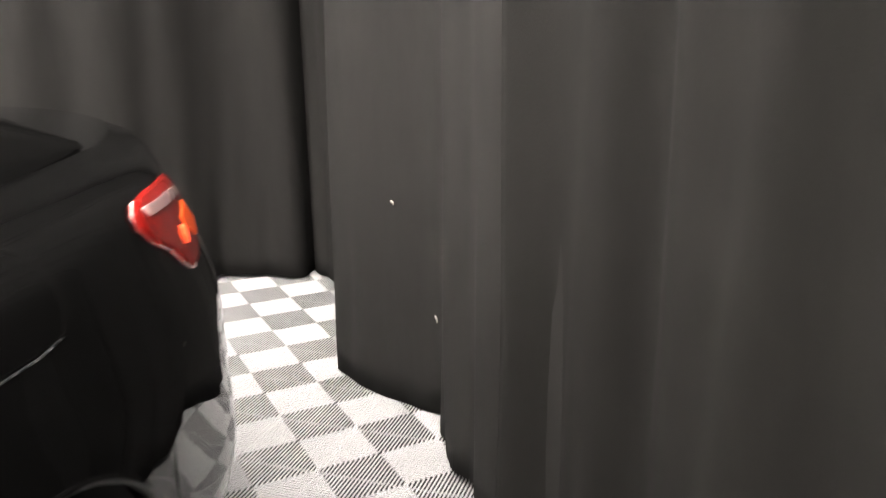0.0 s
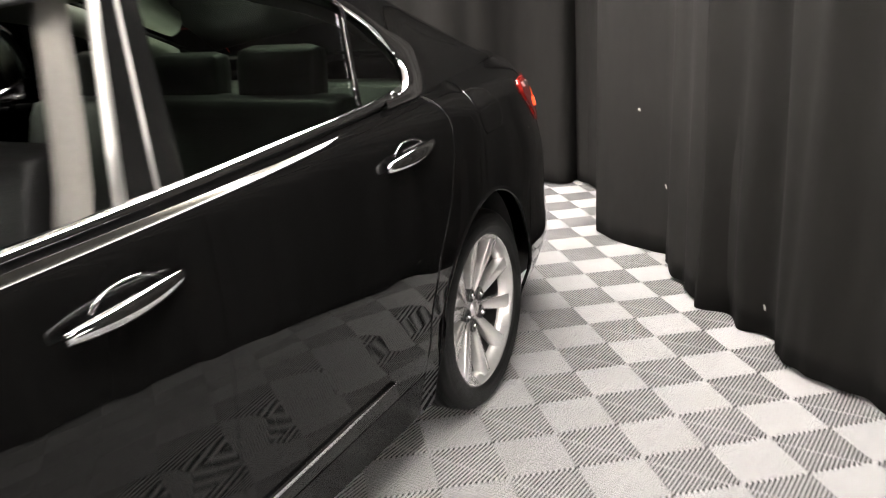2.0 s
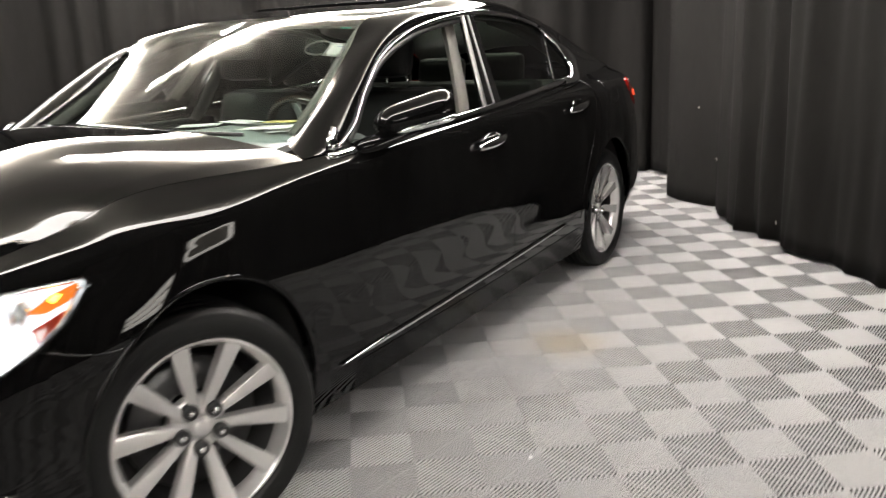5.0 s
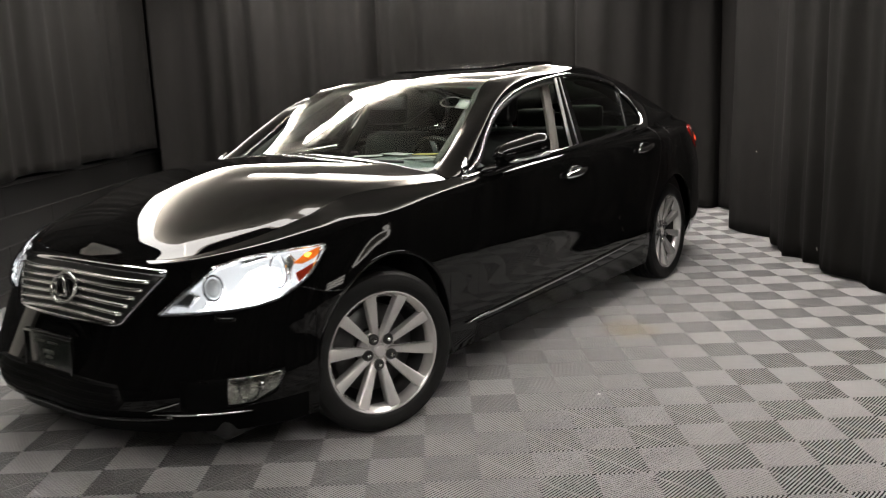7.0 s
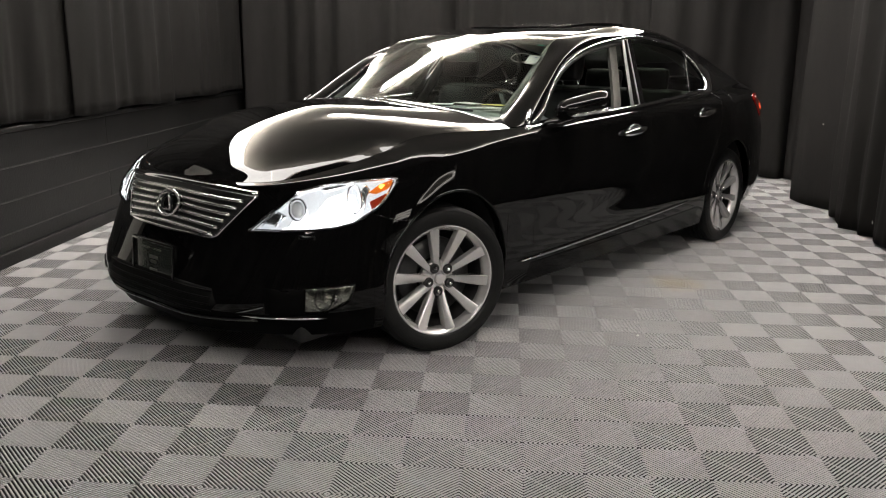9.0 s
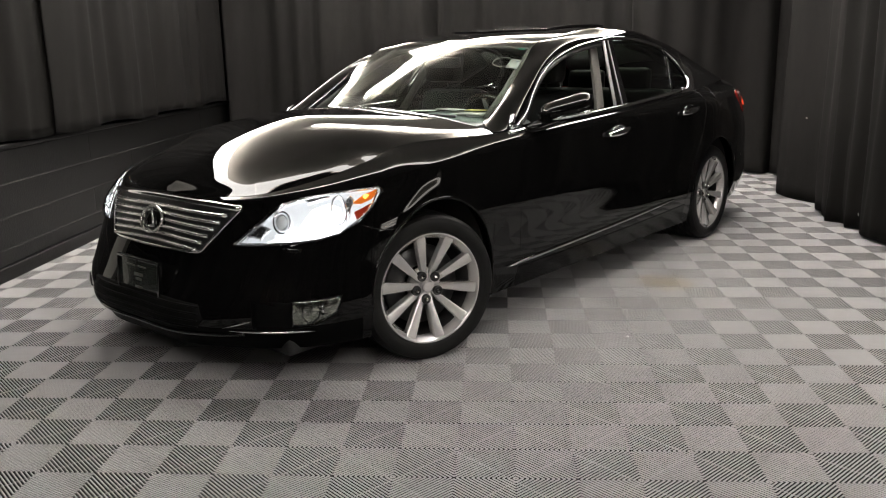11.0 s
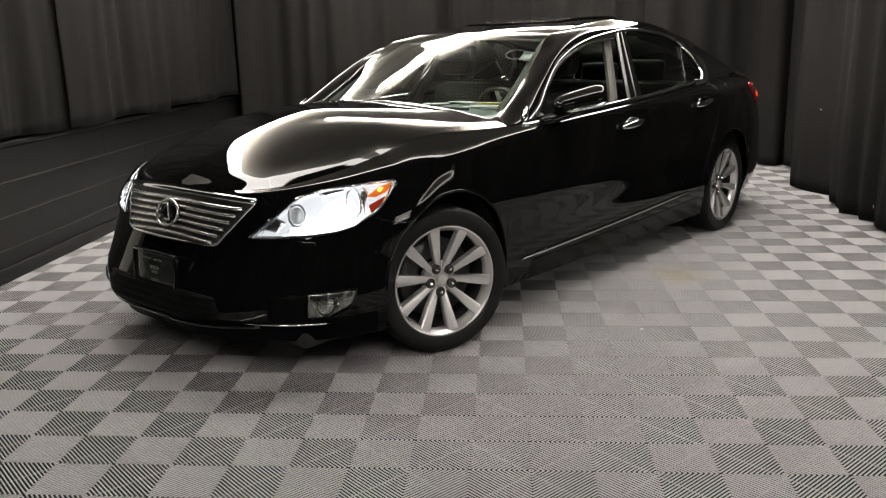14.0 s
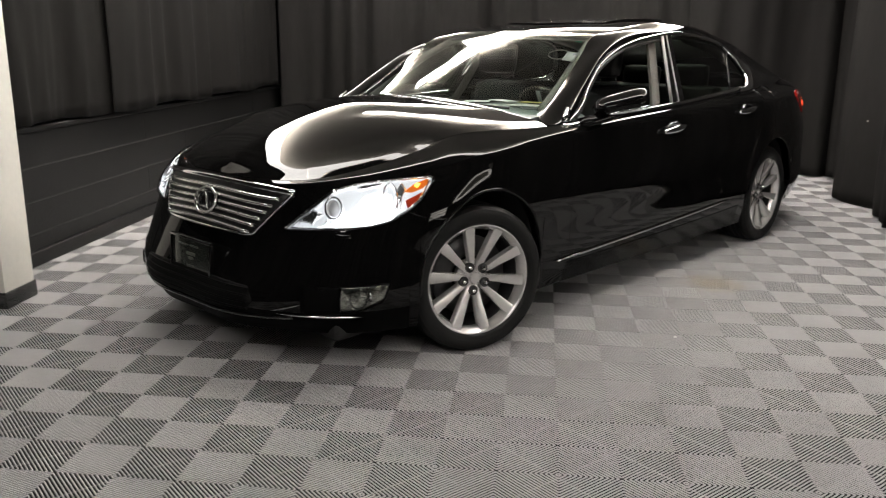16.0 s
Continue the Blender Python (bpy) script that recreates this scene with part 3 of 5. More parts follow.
def flank(x, z):
    """A point of the cabin's leaning side."""
    b = body(u_at(x, 6.0), 6.0)
    return Vector((x, b.y - 0.55 * (z - b.z), z))


L3 = [flank(x, z) for x, z in SIDE_L]
for k in (10, 11, 12, 13):
    root = body(u_at(SIDE_L[k][0], 6.0), 6.0)
    L3[k] = Vector((root.x, root.y - 0.012, root.z - 0.02))
rail = []
for k in range(13 * 6 + 1):
    t = k / 6
    a, b, c = spl(L3, t), spl(R7, t), spl(R8, t)
    m = (b * 2 - (a + c) / 2)
    m = b + (m - b) * 0.85
    row = []
    for j in range(13):
        s = j / 12
        row.append(a * (1 - s) ** 2 + m * 2 * s * (1 - s) + c * s * s)
    rail.append(row)
both("roof_pillar", rail, PAINT, "black roof rail and pillars")
T_WS, T_BL = 4.0, 8.0
WC = [(-.40, 0, 1.026), (-.81, 0, 1.228), (-1.22, 0, 1.400)]
RC = [(-1.22, 0, 1.400), (-1.5, 0, 1.446), (-1.9, 0, 1.472), (-2.3, 0, 1.468), (-2.72, 0, 1.420)]
BC = [(-2.72, 0, 1.420), (-3.14, 0, 1.286), (-3.60, 0, 1.125)]
ws_rows = coons(arc(WC[0], R8[0], 2.3), arc(WC[2], spl(R8, T_WS), 2.3), lambda v: spl(WC, 2 * v), lambda v: spl(R8, T_WS * v), 40, 24)
part("windscreen", shell(mirrored(ws_rows), 0.005), GLASS_CLEAR, CAR, "clear curved windscreen")
roof_rows = coons(arc(RC[0], spl(R8, T_WS), 2.3), arc(RC[4], spl(R8, T_BL)), lambda v: spl(RC, 4 * v), lambda v: spl(R8, T_WS + (T_BL - T_WS) * v), 20, 30)
part("roof", shell(mirrored(roof_rows), 0.01), PAINT, CAR)
bl_rows = coons(arc(BC[0], spl(R8, T_BL)), arc(BC[2], R8[13]), lambda v: spl(BC, 2 * v), lambda v: spl(R8, T_BL + (13 - T_BL) * v), 20, 20)
part("rear_window", shell(mirrored(bl_rows), 0.005), GLASS_TINT, CAR)
DC = [(-3.60, 0, 1.122), (-3.82, 0, 1.125), (-4.06, 0, 1.108)]
U_T0 = u_at(-3.52, 6.0)
deck_rows = coons(arc(DC[0], rim(U_T0)), lambda u: rim(14 - u * 2.2), lambda v: spl(DC, 2 * v), lambda v: rim(U_T0 + (11.8 - U_T0) * v), 16, 16)
part("trunk_lid", shell(mirrored(deck_rows), 0.012), PAINT, CAR)

# underbody and wheel wells
part("underbody", box(-3.9, 0.7, -0.72, 0.72, 0.17, 0.30, 0.02), UNDER, CAR)
for xc in (0.0, AXLE_R):
    for s in (1, -1):
        bm = bmesh.new()
        rows = []
        for k in range(25):
            a = math.pi * (k / 24 * 1.16 - 0.08)
            rows.append([(xc + math.cos(a) * 0.40, s * y, HUB + math.sin(a) * 0.40) for y in (0.5, 0.6, 0.75, 0.86)])
        grid_faces(bm, rows)
        part("wheel_arch_liner", bm, UNDER, CAR)


def wheel_meshes():
    """Tyre, rim with ten spokes, brake disc: made about the origin, outer face towards +y."""
    out = {}
    half = [(0.331, 0.0), (0.331, 0.014), (0.326, 0.015), (0.326, 0.021), (0.331, 0.022), (0.3305, 0.050), (0.325, 0.051), (0.325, 0.058), (0.330, 0.059), (0.328, 0.082), (0.324, 0.091), (0.3215, 0.0925), (0.318, 0.100), (0.312, 0.1065), (0.3105, 0.1062), (0.302, 0.1125), (0.300, 0.1122), (0.288, 0.1165), (0.286, 0.1155), (0.276, 0.1175), (0.2745, 0.1165), (0.264, 0.1155), (0.2565, 0.112), (0.251, 0.106), (0.247, 0.098)]
    prof = [(r, -o) for r, o in half[:0:-1]] + half
    out["tyre"] = (lathe(prof, 72), RUBBER)
    bm = lathe([(0.239, -0.09), (0.229, -0.05), (0.221, 0.0), (0.221, 0.06), (0.229, 0.084), (0.238, 0.092), (0.241, 0.100), (0.2475, 0.104), (0.252, 0.100), (0.252, 0.09)], 96)
    out["rim"] = (bm, ALLOY)
    bm = bmesh.new()
    prof = [(0.0, 0.060), (0.028, 0.060), (0.034, 0.055), (0.05, 0.047), (0.076, 0.038), (0.082, 0.030), (0.082, 0.01)]
    hub = lathe(prof, 40)
    out["hub"] = (hub, ALLOY)
    bm = bmesh.new()
    rows = []
    for k in range(9):
        f = k / 8
        r = 0.030 + (0.2375 - 0.030) * f
        hw = 0.0100 + 0.0165 * f ** 0.85
        top = 0.053 + 0.038 * f
        rows.append([(-hw, top - 0.036, r), (-hw, top - 0.008, r), (-hw + 0.0006, top - 0.0068, r), (-hw + 0.005, top - 0.0004, r), (-hw + 0.0062, top, r), (hw - 0.0025, top, r), (hw - 0.0015, top - 0.0004, r), (hw, top - 0.004, r), (hw, top - 0.036, r)])
    grid_faces(bm, rows, flip=True)
    out["spoke"] = (bm, ALLOY)
    out["brake_disc"] = (lathe([(0.09, -0.01), (0.09, 0.004), (0.10, 0.006), (0.178, 0.006), (0.180, 0.0), (0.180, -0.016)], 48), DISC)
    out["wheel_nut"] = (lathe([(0.0, 0.077), (0.007, 0.077), (0.010, 0.073), (0.0105, 0.05)], 6), CHROME)
    # black disc proud of the spokes, drawing the shade of a sunken nut hole
    out["dark_nut_disc"] = (lathe([(0.0, 0.0652), (0.0180, 0.0655), (0.0205, 0.0672), (0.0225, 0.0660), (0.0225, 0.050)], 16), PLASTIC)
    out["barrel"] = (lathe([(0.0, -0.05), (0.219, -0.05), (0.219, 0.055)], 48), UNDER)
    out["centre_cap"] = (lathe([(0.0, 0.0725), (0.018, 0.0715), (0.0245, 0.070), (0.027, 0.062), (0.030, 0.052)], 32), ALLOY)
    made = {}
    for k, (b, m) in out.items():
        me = bpy.data.meshes.new(k)
        b.normal_update()
        bmesh.ops.recalc_face_normals(b, faces=b.faces)
        b.to_mesh(me)
        b.free()
        me.materials.append(m)
        me.polygons.foreach_set("use_smooth", [True] * len(me.polygons))
        made[k] = me
    return made


WM = wheel_meshes()


def wheel(x, side, steer, spin):
    root = new("wheel")
    root.parent = CAR
    root.matrix_basis = Matrix.Translation((x, side * 0.80, WHEEL_Z)) @ Matrix.Rotation(radians(steer + (0 if side > 0 else 180)), 4, "Z") @ Matrix.Rotation(radians(spin), 4, "Y")
    root["label"] = "silver ten-spoke alloy wheel with a black tyre"

    def put(name, m=Matrix()):
        ob = new(name, WM[name])
        ob.parent = root
        ob.matrix_basis = m
    for n in ("tyre", "rim", "hub", "brake_disc", "barrel", "centre_cap"):
        put(n)
    for k in range(10):
        put("spoke", Matrix.Rotation(2 * math.pi * k / 10, 4, "Y"))
    for k in range(5):
        m = Matrix.Rotation(2 * math.pi * (k + 0.25) / 5, 4, "Y") @ Matrix.Translation((0, 0, 0.057))
        put("dark_nut_disc", m)
        put("wheel_nut", m)


STEER = -20.0
wheel(0.0, 1, STEER, 10)
wheel(0.0, -1, STEER, 0)
wheel(AXLE_R, 1, 0, 5)
wheel(AXLE_R, -1, 0, 0)

# ---- car details ----
def ribbon(pts, nrm, width, thick, taper=False):
    """A flat bar laid along points on a surface, rounded over its width. nrm: one normal or one for each point."""
    bm = bmesh.new()
    pts = [Vector(p) for p in pts]
    ns = [Vector(nrm)] * len(pts) if not isinstance(nrm, list) else [Vector(n) for n in nrm]
    rows = []
    n = len(pts)
    for k, p in enumerate(pts):
        d = (pts[min(k + 1, n - 1)] - pts[max(k - 1, 0)]).normalized()
        side = d.cross(ns[k]).normalized()
        w = (width(k / (n - 1)) if callable(width) else width) / 2 * ((min(1.0, k / (0.12 * n) + 0.08, (n - 1 - k) / (0.12 * n) + 0.08)) if taper else 1)
        rows.append([p + side * w * a + ns[k] * thick * b for a, b in ((-1, -0.6), (-1, 0.45), (-0.7, 0.85), (0, 1), (0.7, 0.85), (1, 0.45), (1, -0.6))])
    vs = grid_faces(bm, rows)
    bm.faces.new(vs[0][::-1])
    bm.faces.new(vs[-1])
    bmesh.ops.recalc_face_normals(bm, faces=bm.faces)
    return bm


def mirror_bm(bm):
    b2 = bm.copy()
    for v in b2.verts:
        v.co.y = -v.co.y
    bmesh.ops.reverse_faces(b2, faces=b2.faces)
    return b2


def pair(name, bm, material, label="", parents=None, smooth=True):
    """The same part on both sides of the car."""
    b2 = mirror_bm(bm)
    pa, pb = parents or (CAR, CAR)
    return part(name, bm, material, pa, label, smooth), part(name, b2, material, pb, label, smooth)


# surface to lay front and rear fittings on
def tree_of(*sheets):
    vs, fs = [], []
    for rows in sheets:
        k, nc = len(vs), len(rows[0])
        vs += [p for r in rows for p in r]
        fs += [(k + a * nc + b, k + a * nc + b + 1, k + (a + 1) * nc + b + 1, k + (a + 1) * nc + b) for a in range(len(rows) - 1) for b in range(nc - 1)]
    return BVHTree.FromPolygons(vs, fs)


SKIN = tree_of(BUMPER_ROWS, points(side_uw(U_FEND, U_D1, 40)), [[body(u_at(-2.8) + (13.9 - u_at(-2.8)) * a / 80, 0.3 + 5.7 * b / 30) for b in range(31)] for a in range(81)])


def lay(p, d, lift):
    """Lay a point on the skin along d, lifted off it."""
    d = Vector(d).normalized()
    hit, n, _, _ = SKIN.ray_cast(Vector(p), d)
    if hit is None:
        hit, n, _, _ = SKIN.find_nearest(Vector(p))
    if n.dot(d) > 0:
        n = -n
    return hit + n * lift, n


def patch(outline, at, d, lift, dome=0.0, rings=8, rim=0.006, fine=4):
    """A sheet within an outline laid on the skin; at(s, t) gives a point to shoot from along d."""
    n = len(outline)
    loop = []
    for k in range(n):
        p1, p2 = (Vector((*outline[(k + j) % n], 0)) for j in (0, 1))
        loop += [p1.lerp(p2, j / fine) for j in range(fine)]
    c = sum(loop, Vector()) / len(loop)
    bm = bmesh.new()
    rows = []
    edge = []
    for r in range(rings + 1):
        s = 1 - r / (rings + 0.0001)
        row = []
        for q in loop:
            w = c + (q - c) * s
            hit, nn = lay(at(w.x, w.y), d, lift + dome * (1 - s * s))
            row.append(hit)
            if r == 0:
                edge.append(hit - nn * (lift + rim))
        rows.append(row)
    grid_faces(bm, [edge] + rows, close=True)
    bmesh.ops.remove_doubles(bm, verts=bm.verts, dist=0.0002)
    bmesh.ops.recalc_face_normals(bm, faces=bm.faces)
    return bm


# oblique view of the front corner: s runs forwards, z up
OB_D, OB_S = Vector((0.652, 0.758, 0)), Vector((0.758, -0.652, 0))
oblique = lambda s, z: OB_S * s + OB_D * 2.2 + Vector((0, 0, z))
front = lambda y, z: Vector((2.0, y, z))
flankview = lambda x, z: Vector((x, 2.0, z))

# headlamps
LAMP_SHAPE = [(.253, .612), (.195, .662), (.135, .706), (.080, .748), (.055, .762), (-.026, .783), (-.139, .797), (-.250, .806), (-.325, .808), (-.336, .800), (-.330, .784), (-.310, .752), (-.278, .718), (-.240, .690), (-.205, .671), (-.160, .650), (-.080, .634), (.006, .627), (.136, .617)]
LAMPLIT = mat("lit_reflector", (0.8, 0.82, 0.84), 0.22, 0.8, emit=0.72, ecol=(0.95, 0.97, 1.0), var=0.5, scale=30)
GLOW = mat("headlamp_glow", (1, 1, 1), 0.4, emit=6.0, ecol=(0.96, 0.98, 1.0))
AMBER = mat("amber_lens", (0.70, 0.13, 0.02), 0.15, coat=0.5, emit=0.35, ecol=(1.0, 0.30, 0.03))
DEEPAMBER = mat("deep_amber_lens", (0.42, 0.035, 0.012), 0.15, coat=0.5)
AMBERHOT = mat("amber_bulb", (1, 0.5, 0.05), 0.3, emit=6.0, ecol=(1.0, 0.42, 0.05))
REDLENS = mat("red_lens", (0.24, 0.008, 0.006), 0.12, coat=0.6, emit=0.02, ecol=(1.0, 0.03, 0.01))
REDHOT = mat("red_bulb", (1, 0.1, 0.03), 0.3, emit=0.7, ecol=(1.0, 0.07, 0.02))
REFLECT = mat("lamp_reflector", (0.86, 0.87, 0.88), 0.22, 1.0, var=0.06, scale=40, rvar=0.1)
CLEARGREY = mat("clear_grey", (0.55, 0.56, 0.57), 0.1, coat=0.5)


def shrink(shape, f):
    cx, cy = sum(p[0] for p in shape) / len(shape), sum(p[1] for p in shape) / len(shape)
    return [(cx + (x - cx) * f, cy + (y - cy) * f) for x, y in shape]


LAMPS = pair("headlamp", patch(LAMP_SHAPE, oblique, -OB_D, 0.003), LAMPLIT, "lit clear headlamp with a chrome reflector and amber side lamp")
pair("glow_panel", patch([(.12, .630), (.06, .642), (.01, .655), (-.02, .700), (-.06, .742), (-.12, .760), (-.165, .745), (-.175, .705), (-.17, .675), (-.12, .648), (.0, .632)], oblique, -OB_D, 0.006, 0.004), GLOW, "bright white glowing lamp", LAMPS)
pair("amber_reflector", patch([(-.218, .757), (-.262, .783), (-.322, .801), (-.324, .787), (-.298, .767), (-.250, .752)], oblique, -OB_D, 0.010), AMBER, "glowing amber side lamp", LAMPS)
pair("side_reflector", patch([(-.222, .724), (-.290, .751), (-.280, .728), (-.250, .704), (-.230, .697)], oblique, -OB_D, 0.010), DEEPAMBER, "dark amber side reflector", LAMPS)
pair("amber_bulb", patch([(-.258, .775), (-.270, .785), (-.284, .780), (-.270, .767)], oblique, -OB_D, 0.012, 0.004, fine=2), AMBERHOT, "hot amber bulb", LAMPS)


def ring_on(cs, cz, rad, r, at, d, lift, squash=1.0, n=36):
    return tube([lay(at(cs + math.cos(2 * math.pi * k / n) * rad * squash, cz + math.sin(2 * math.pi * k / n) * rad), d, lift)[0] for k in range(n)], r, 8, True)


pair("projector_ring", ring_on(.060, .697, .038, .005, oblique, -OB_D, .013, 0.85), CHROME, "chrome projector ring", LAMPS)
pair("projector_inner_ring", ring_on(.060, .697, .027, .0035, oblique, -OB_D, .014, 0.85), CLEARGREY, "", LAMPS)
pair("projector_lens", patch([(.060 + .023 * math.cos(a * math.pi / 8), .697 + .026 * math.sin(a * math.pi / 8)) for a in range(16)], oblique, -OB_D, 0.012, 0.012, fine=1), CLEARGREY, "round grey projector lens", LAMPS)
pair("lens_ring", ring_on(-.160, .735, .050, .004, oblique, -OB_D, .013, 0.55), CHROME, "", LAMPS)
for k in range(2):
    pair("reflector_rib", tube([lay(oblique(-.185 - .014 * k - .012 * j / 6, .690 + .006 * k + .075 * j / 6), -OB_D, 0.008)[0] for j in range(7)], 0.003, 6), CHROME, "", LAMPS)
for k in range(3):
    pair("reflector_rib", tube([lay(oblique(.20 - .05 * k - .03 * j / 6, .634 + .045 * j / 6), -OB_D, 0.008)[0] for j in range(7)], 0.0025, 6), CHROME, "", LAMPS)
pair("reflector_plate", patch([(.205, .645), (.140, .690), (.105, .676), (.150, .640)], oblique, -OB_D, 0.009, fine=3, rings=3), REFLECT, "", LAMPS)
pair("reflector_plate", patch([(-.020, .782), (-.120, .797), (-.130, .783), (-.040, .762)], oblique, -OB_D, 0.010, fine=3, rings=3), REFLECT, "", LAMPS)
pair("reflector_plate", patch([(-.195, .712), (-.225, .765), (-.205, .790), (-.180, .750)], oblique, -OB_D, 0.011, fine=3, rings=3), REFLECT, "", LAMPS)
pair("inner_bezel", tube([lay(oblique(s, z), -OB_D, 0.011)[0] for s, z in shrink(LAMP_SHAPE, 0.94)], 0.004, 6, True), CHROME, "", LAMPS)
pair("lens_cover", patch(LAMP_SHAPE, oblique, -OB_D, 0.020, 0.012), LENS, "clear polycarbonate cover", LAMPS)
pair("lamp_trim", tube([lay(oblique(s, z), -OB_D, 0.006)[0] for s, z in LAMP_SHAPE], 0.0035, 6, True), GLOSSBLK, "", LAMPS)

# shut line between bumper and front fender
pair("bumper_seam", tube([lay(oblique(*spl([(-.215, .688, 0), (-.25, .676, 0), (-.29, .660, 0), (-.335, .645, 0), (-.385, .638, 0), (-.43, .640, 0)], 5 * j / 24)[:2]), -OB_D, 0.0004)[0] for j in range(25)], 0.0022, 6), PAINT)

# washer covers under the lamps
pair("washer_cover", patch([(.065, .612), (.062, .596), (-.005, .592), (-.005, .606)], oblique, -OB_D, 0.003, fine=2, rings=3), PAINT)

# grille
GR = [(-.475, .742), (-.30, .753), (0, .758), (.30, .753), (.475, .742), (.435, .690), (.365, .605), (.325, .573), (.18, .567), (0, .564), (-.18, .567), (-.325, .573), (-.365, .605), (-.435, .690)]
GRILLE = part("grille", patch(GR, front, (-1, 0, 0), 0.004, fine=3), PLASTIC, CAR, "chrome-framed grille with horizontal slats")
for k in range(6):
    z = 0.716 - k * 0.0275
    half = 0.312 + (z - 0.573) / 0.169 * 0.138
    pts = [lay(front(-half + 2 * half * j / 32, z + 0.012 * (1 - (2 * j / 32 - 1) ** 2)), (-1, 0, 0), 0.012)[0] for j in range(33)]
    part("slat", tube(pts, 0.006, 10, squash=(0.013, 0.0082)), SLATS, GRILLE)
top = GR[0:5]
pts = [spl([(0, y, z) for y, z in top], 4 * j / 32) for j in range(33)]
part("grille_top_bar", ribbon([lay(front(p.y, p.z + 0.004), (-1, 0, 0), 0.006)[0] for p in pts], (0.93, 0, 0.36), 0.026, 0.014), CHROME, GRILLE, "bright chrome bar")
low = [GR[k] for k in (4, 5, 6, 7, 8, 9, 10, 11, 12, 13, 0)]
part("grille_frame", tube([lay(front(y, z), (-1, 0, 0), 0.006)[0] for y, z in [spl([(y, z, 0) for y, z in low], 10 * j / 60)[:2] for j in range(61)]], 0.007, 8), CHROME, GRILLE, "chrome frame")
ec, en = lay(front(0, 0.663), (-1, 0, 0), 0.036)
part("emblem_ring", tube([ec + Vector((-0.35 * 0.055 * math.sin(a * math.pi / 20), 0.080 * math.cos(a * math.pi / 20), 0.053 * math.sin(a * math.pi / 20))) for a in range(40)], 0.006, 8, True), SLATS, GRILLE, "oval chrome emblem ring")
part("emblem_bar", ribbon([ec + Vector((-0.014, -0.012, 0.034)), ec + Vector((0.002, 0.014, -0.006)), ec + Vector((0.009, 0.026, -0.026)), ec + Vector((0.009, -0.030, -0.027))], (0.94, 0, 0.34), 0.009, 0.005), SLATS, GRILLE, "bent chrome bar of the emblem")
part("emblem_plate", patch([(0.068 * math.cos(a * math.pi / 12), 0.663 + 0.043 * math.sin(a * math.pi / 12)) for a in range(24)], front, (-1, 0, 0), 0.029, rim=-0.01, fine=1, rings=3), GLOSSBLK, GRILLE)

# lower grille, number plate, fog lamps
LOWG = [(-.40, .385), (-.2, .392), (0, .394), (.2, .392), (.40, .385), (.44, .33), (.40, .292), (.2, .280), (0, .276), (-.2, .280), (-.40, .292), (-.44, .33)]
LG = part("lower_grille", patch(LOWG, front, (-1, 0, 0), 0.002, fine=3), DULLBLK, CAR, "black lower air intake")
for k in range(4):
    z = 0.375 - k * 0.026
    part("slat", tube([lay(front(-.41 + .82 * j / 24, z), (-1, 0, 0), 0.004)[0] for j in range(25)], 0.004, 6), DULLBLK, LG)
part("lower_lip", tube([lay(front(-.60 + 1.2 * j / 40, .262 + .02 * abs(2 * j / 40 - 1) ** 3), (-1, 0, 0), 0.003)[0] for j in range(41)], 0.009, 8), GLOSSBLK, CAR)
PLATE_INK = mat("plate_face", (0.020, 0.024, 0.020), 0.25, coat=0.5, var=0.2, scale=30)
PLATE_BAR = mat("plate_print", (0.10, 0.10, 0.085), 0.5)
pc, pn = lay(front(0, 0.425), (-1, 0, 0), 0.012)
pm = Matrix.Translation(pc) @ Matrix.Rotation(radians(-4), 4, "Y")
PL = part("number_plate", box(-0.004, 0.008, -0.158, 0.158, -0.083, 0.083, 0.004), PLATE_INK, CAR, "dark dealer number plate in a black frame", True, pm)
for y0, y1, z0, z1 in ((-.165, .165, .080, .092), (-.165, .165, -.092, -.080), (-.167, -.155, -.08, .08), (.155, .167, -.08, .08)):
    part("plate_frame", box(-0.004, 0.016, y0, y1, z0, z1, 0.003), GLOSSBLK, PL)
for y0, y1, z0, z1 in ((-.10, -.03, .052, .058), (.0, .06, .052, .058), (-.035, .035, .012, .026), (-.022, .022, -.006, .006), (-.03, .03, -.040, -.030)):
    part("print_bar", box(0.0082, 0.0092, y0, y1, z0, z1), PLATE_BAR, PL)
FOGSURR = pair("fog_lamp", patch([(.20, .410), (-.16, .412), (-.150, .385), (-.125, .335), (-.03, .300), (.20, .292)], oblique, -OB_D, 0.002, fine=4), APRON, "clear fog lamp in a black bumper recess")
pair("fog_reflector", patch([(.040, .408), (-.152, .402), (-.130, .353), (-.040, .315), (.042, .318)], oblique, -OB_D, 0.005, fine=4), mat("fog_chrome", (0.32, 0.315, 0.28), 0.22, 1.0, var=0.6, scale=45, rvar=0.1), "", FOGSURR)
pair("fog_bulb", patch([(-.075 + .009 * math.cos(a * math.pi / 6), .366 + .024 * math.sin(a * math.pi / 6)) for a in range(12)], oblique, -OB_D, 0.009, 0.010, fine=1), CHROME, "", FOGSURR)
pair("fog_ring", ring_on(-.03, .362, .040, .0025, oblique, -OB_D, .009, 0.85), GLOSSBLK, "dark lens ring", FOGSURR)
pair("fog_lens", patch([(.044, .411), (-.156, .405), (-.133, .350), (-.040, .312), (.045, .315)], oblique, -OB_D, 0.014, 0.004), LENS, "", FOGSURR)
pair("chrome_blade", ribbon([lay(oblique(.30 - .34 * j / 20, .297 - .012 * j / 20), -OB_D, 0.004)[0] for j in range(21)], OB_D, 0.009, 0.006, True), CHROME, "thin chrome blade in the bumper")
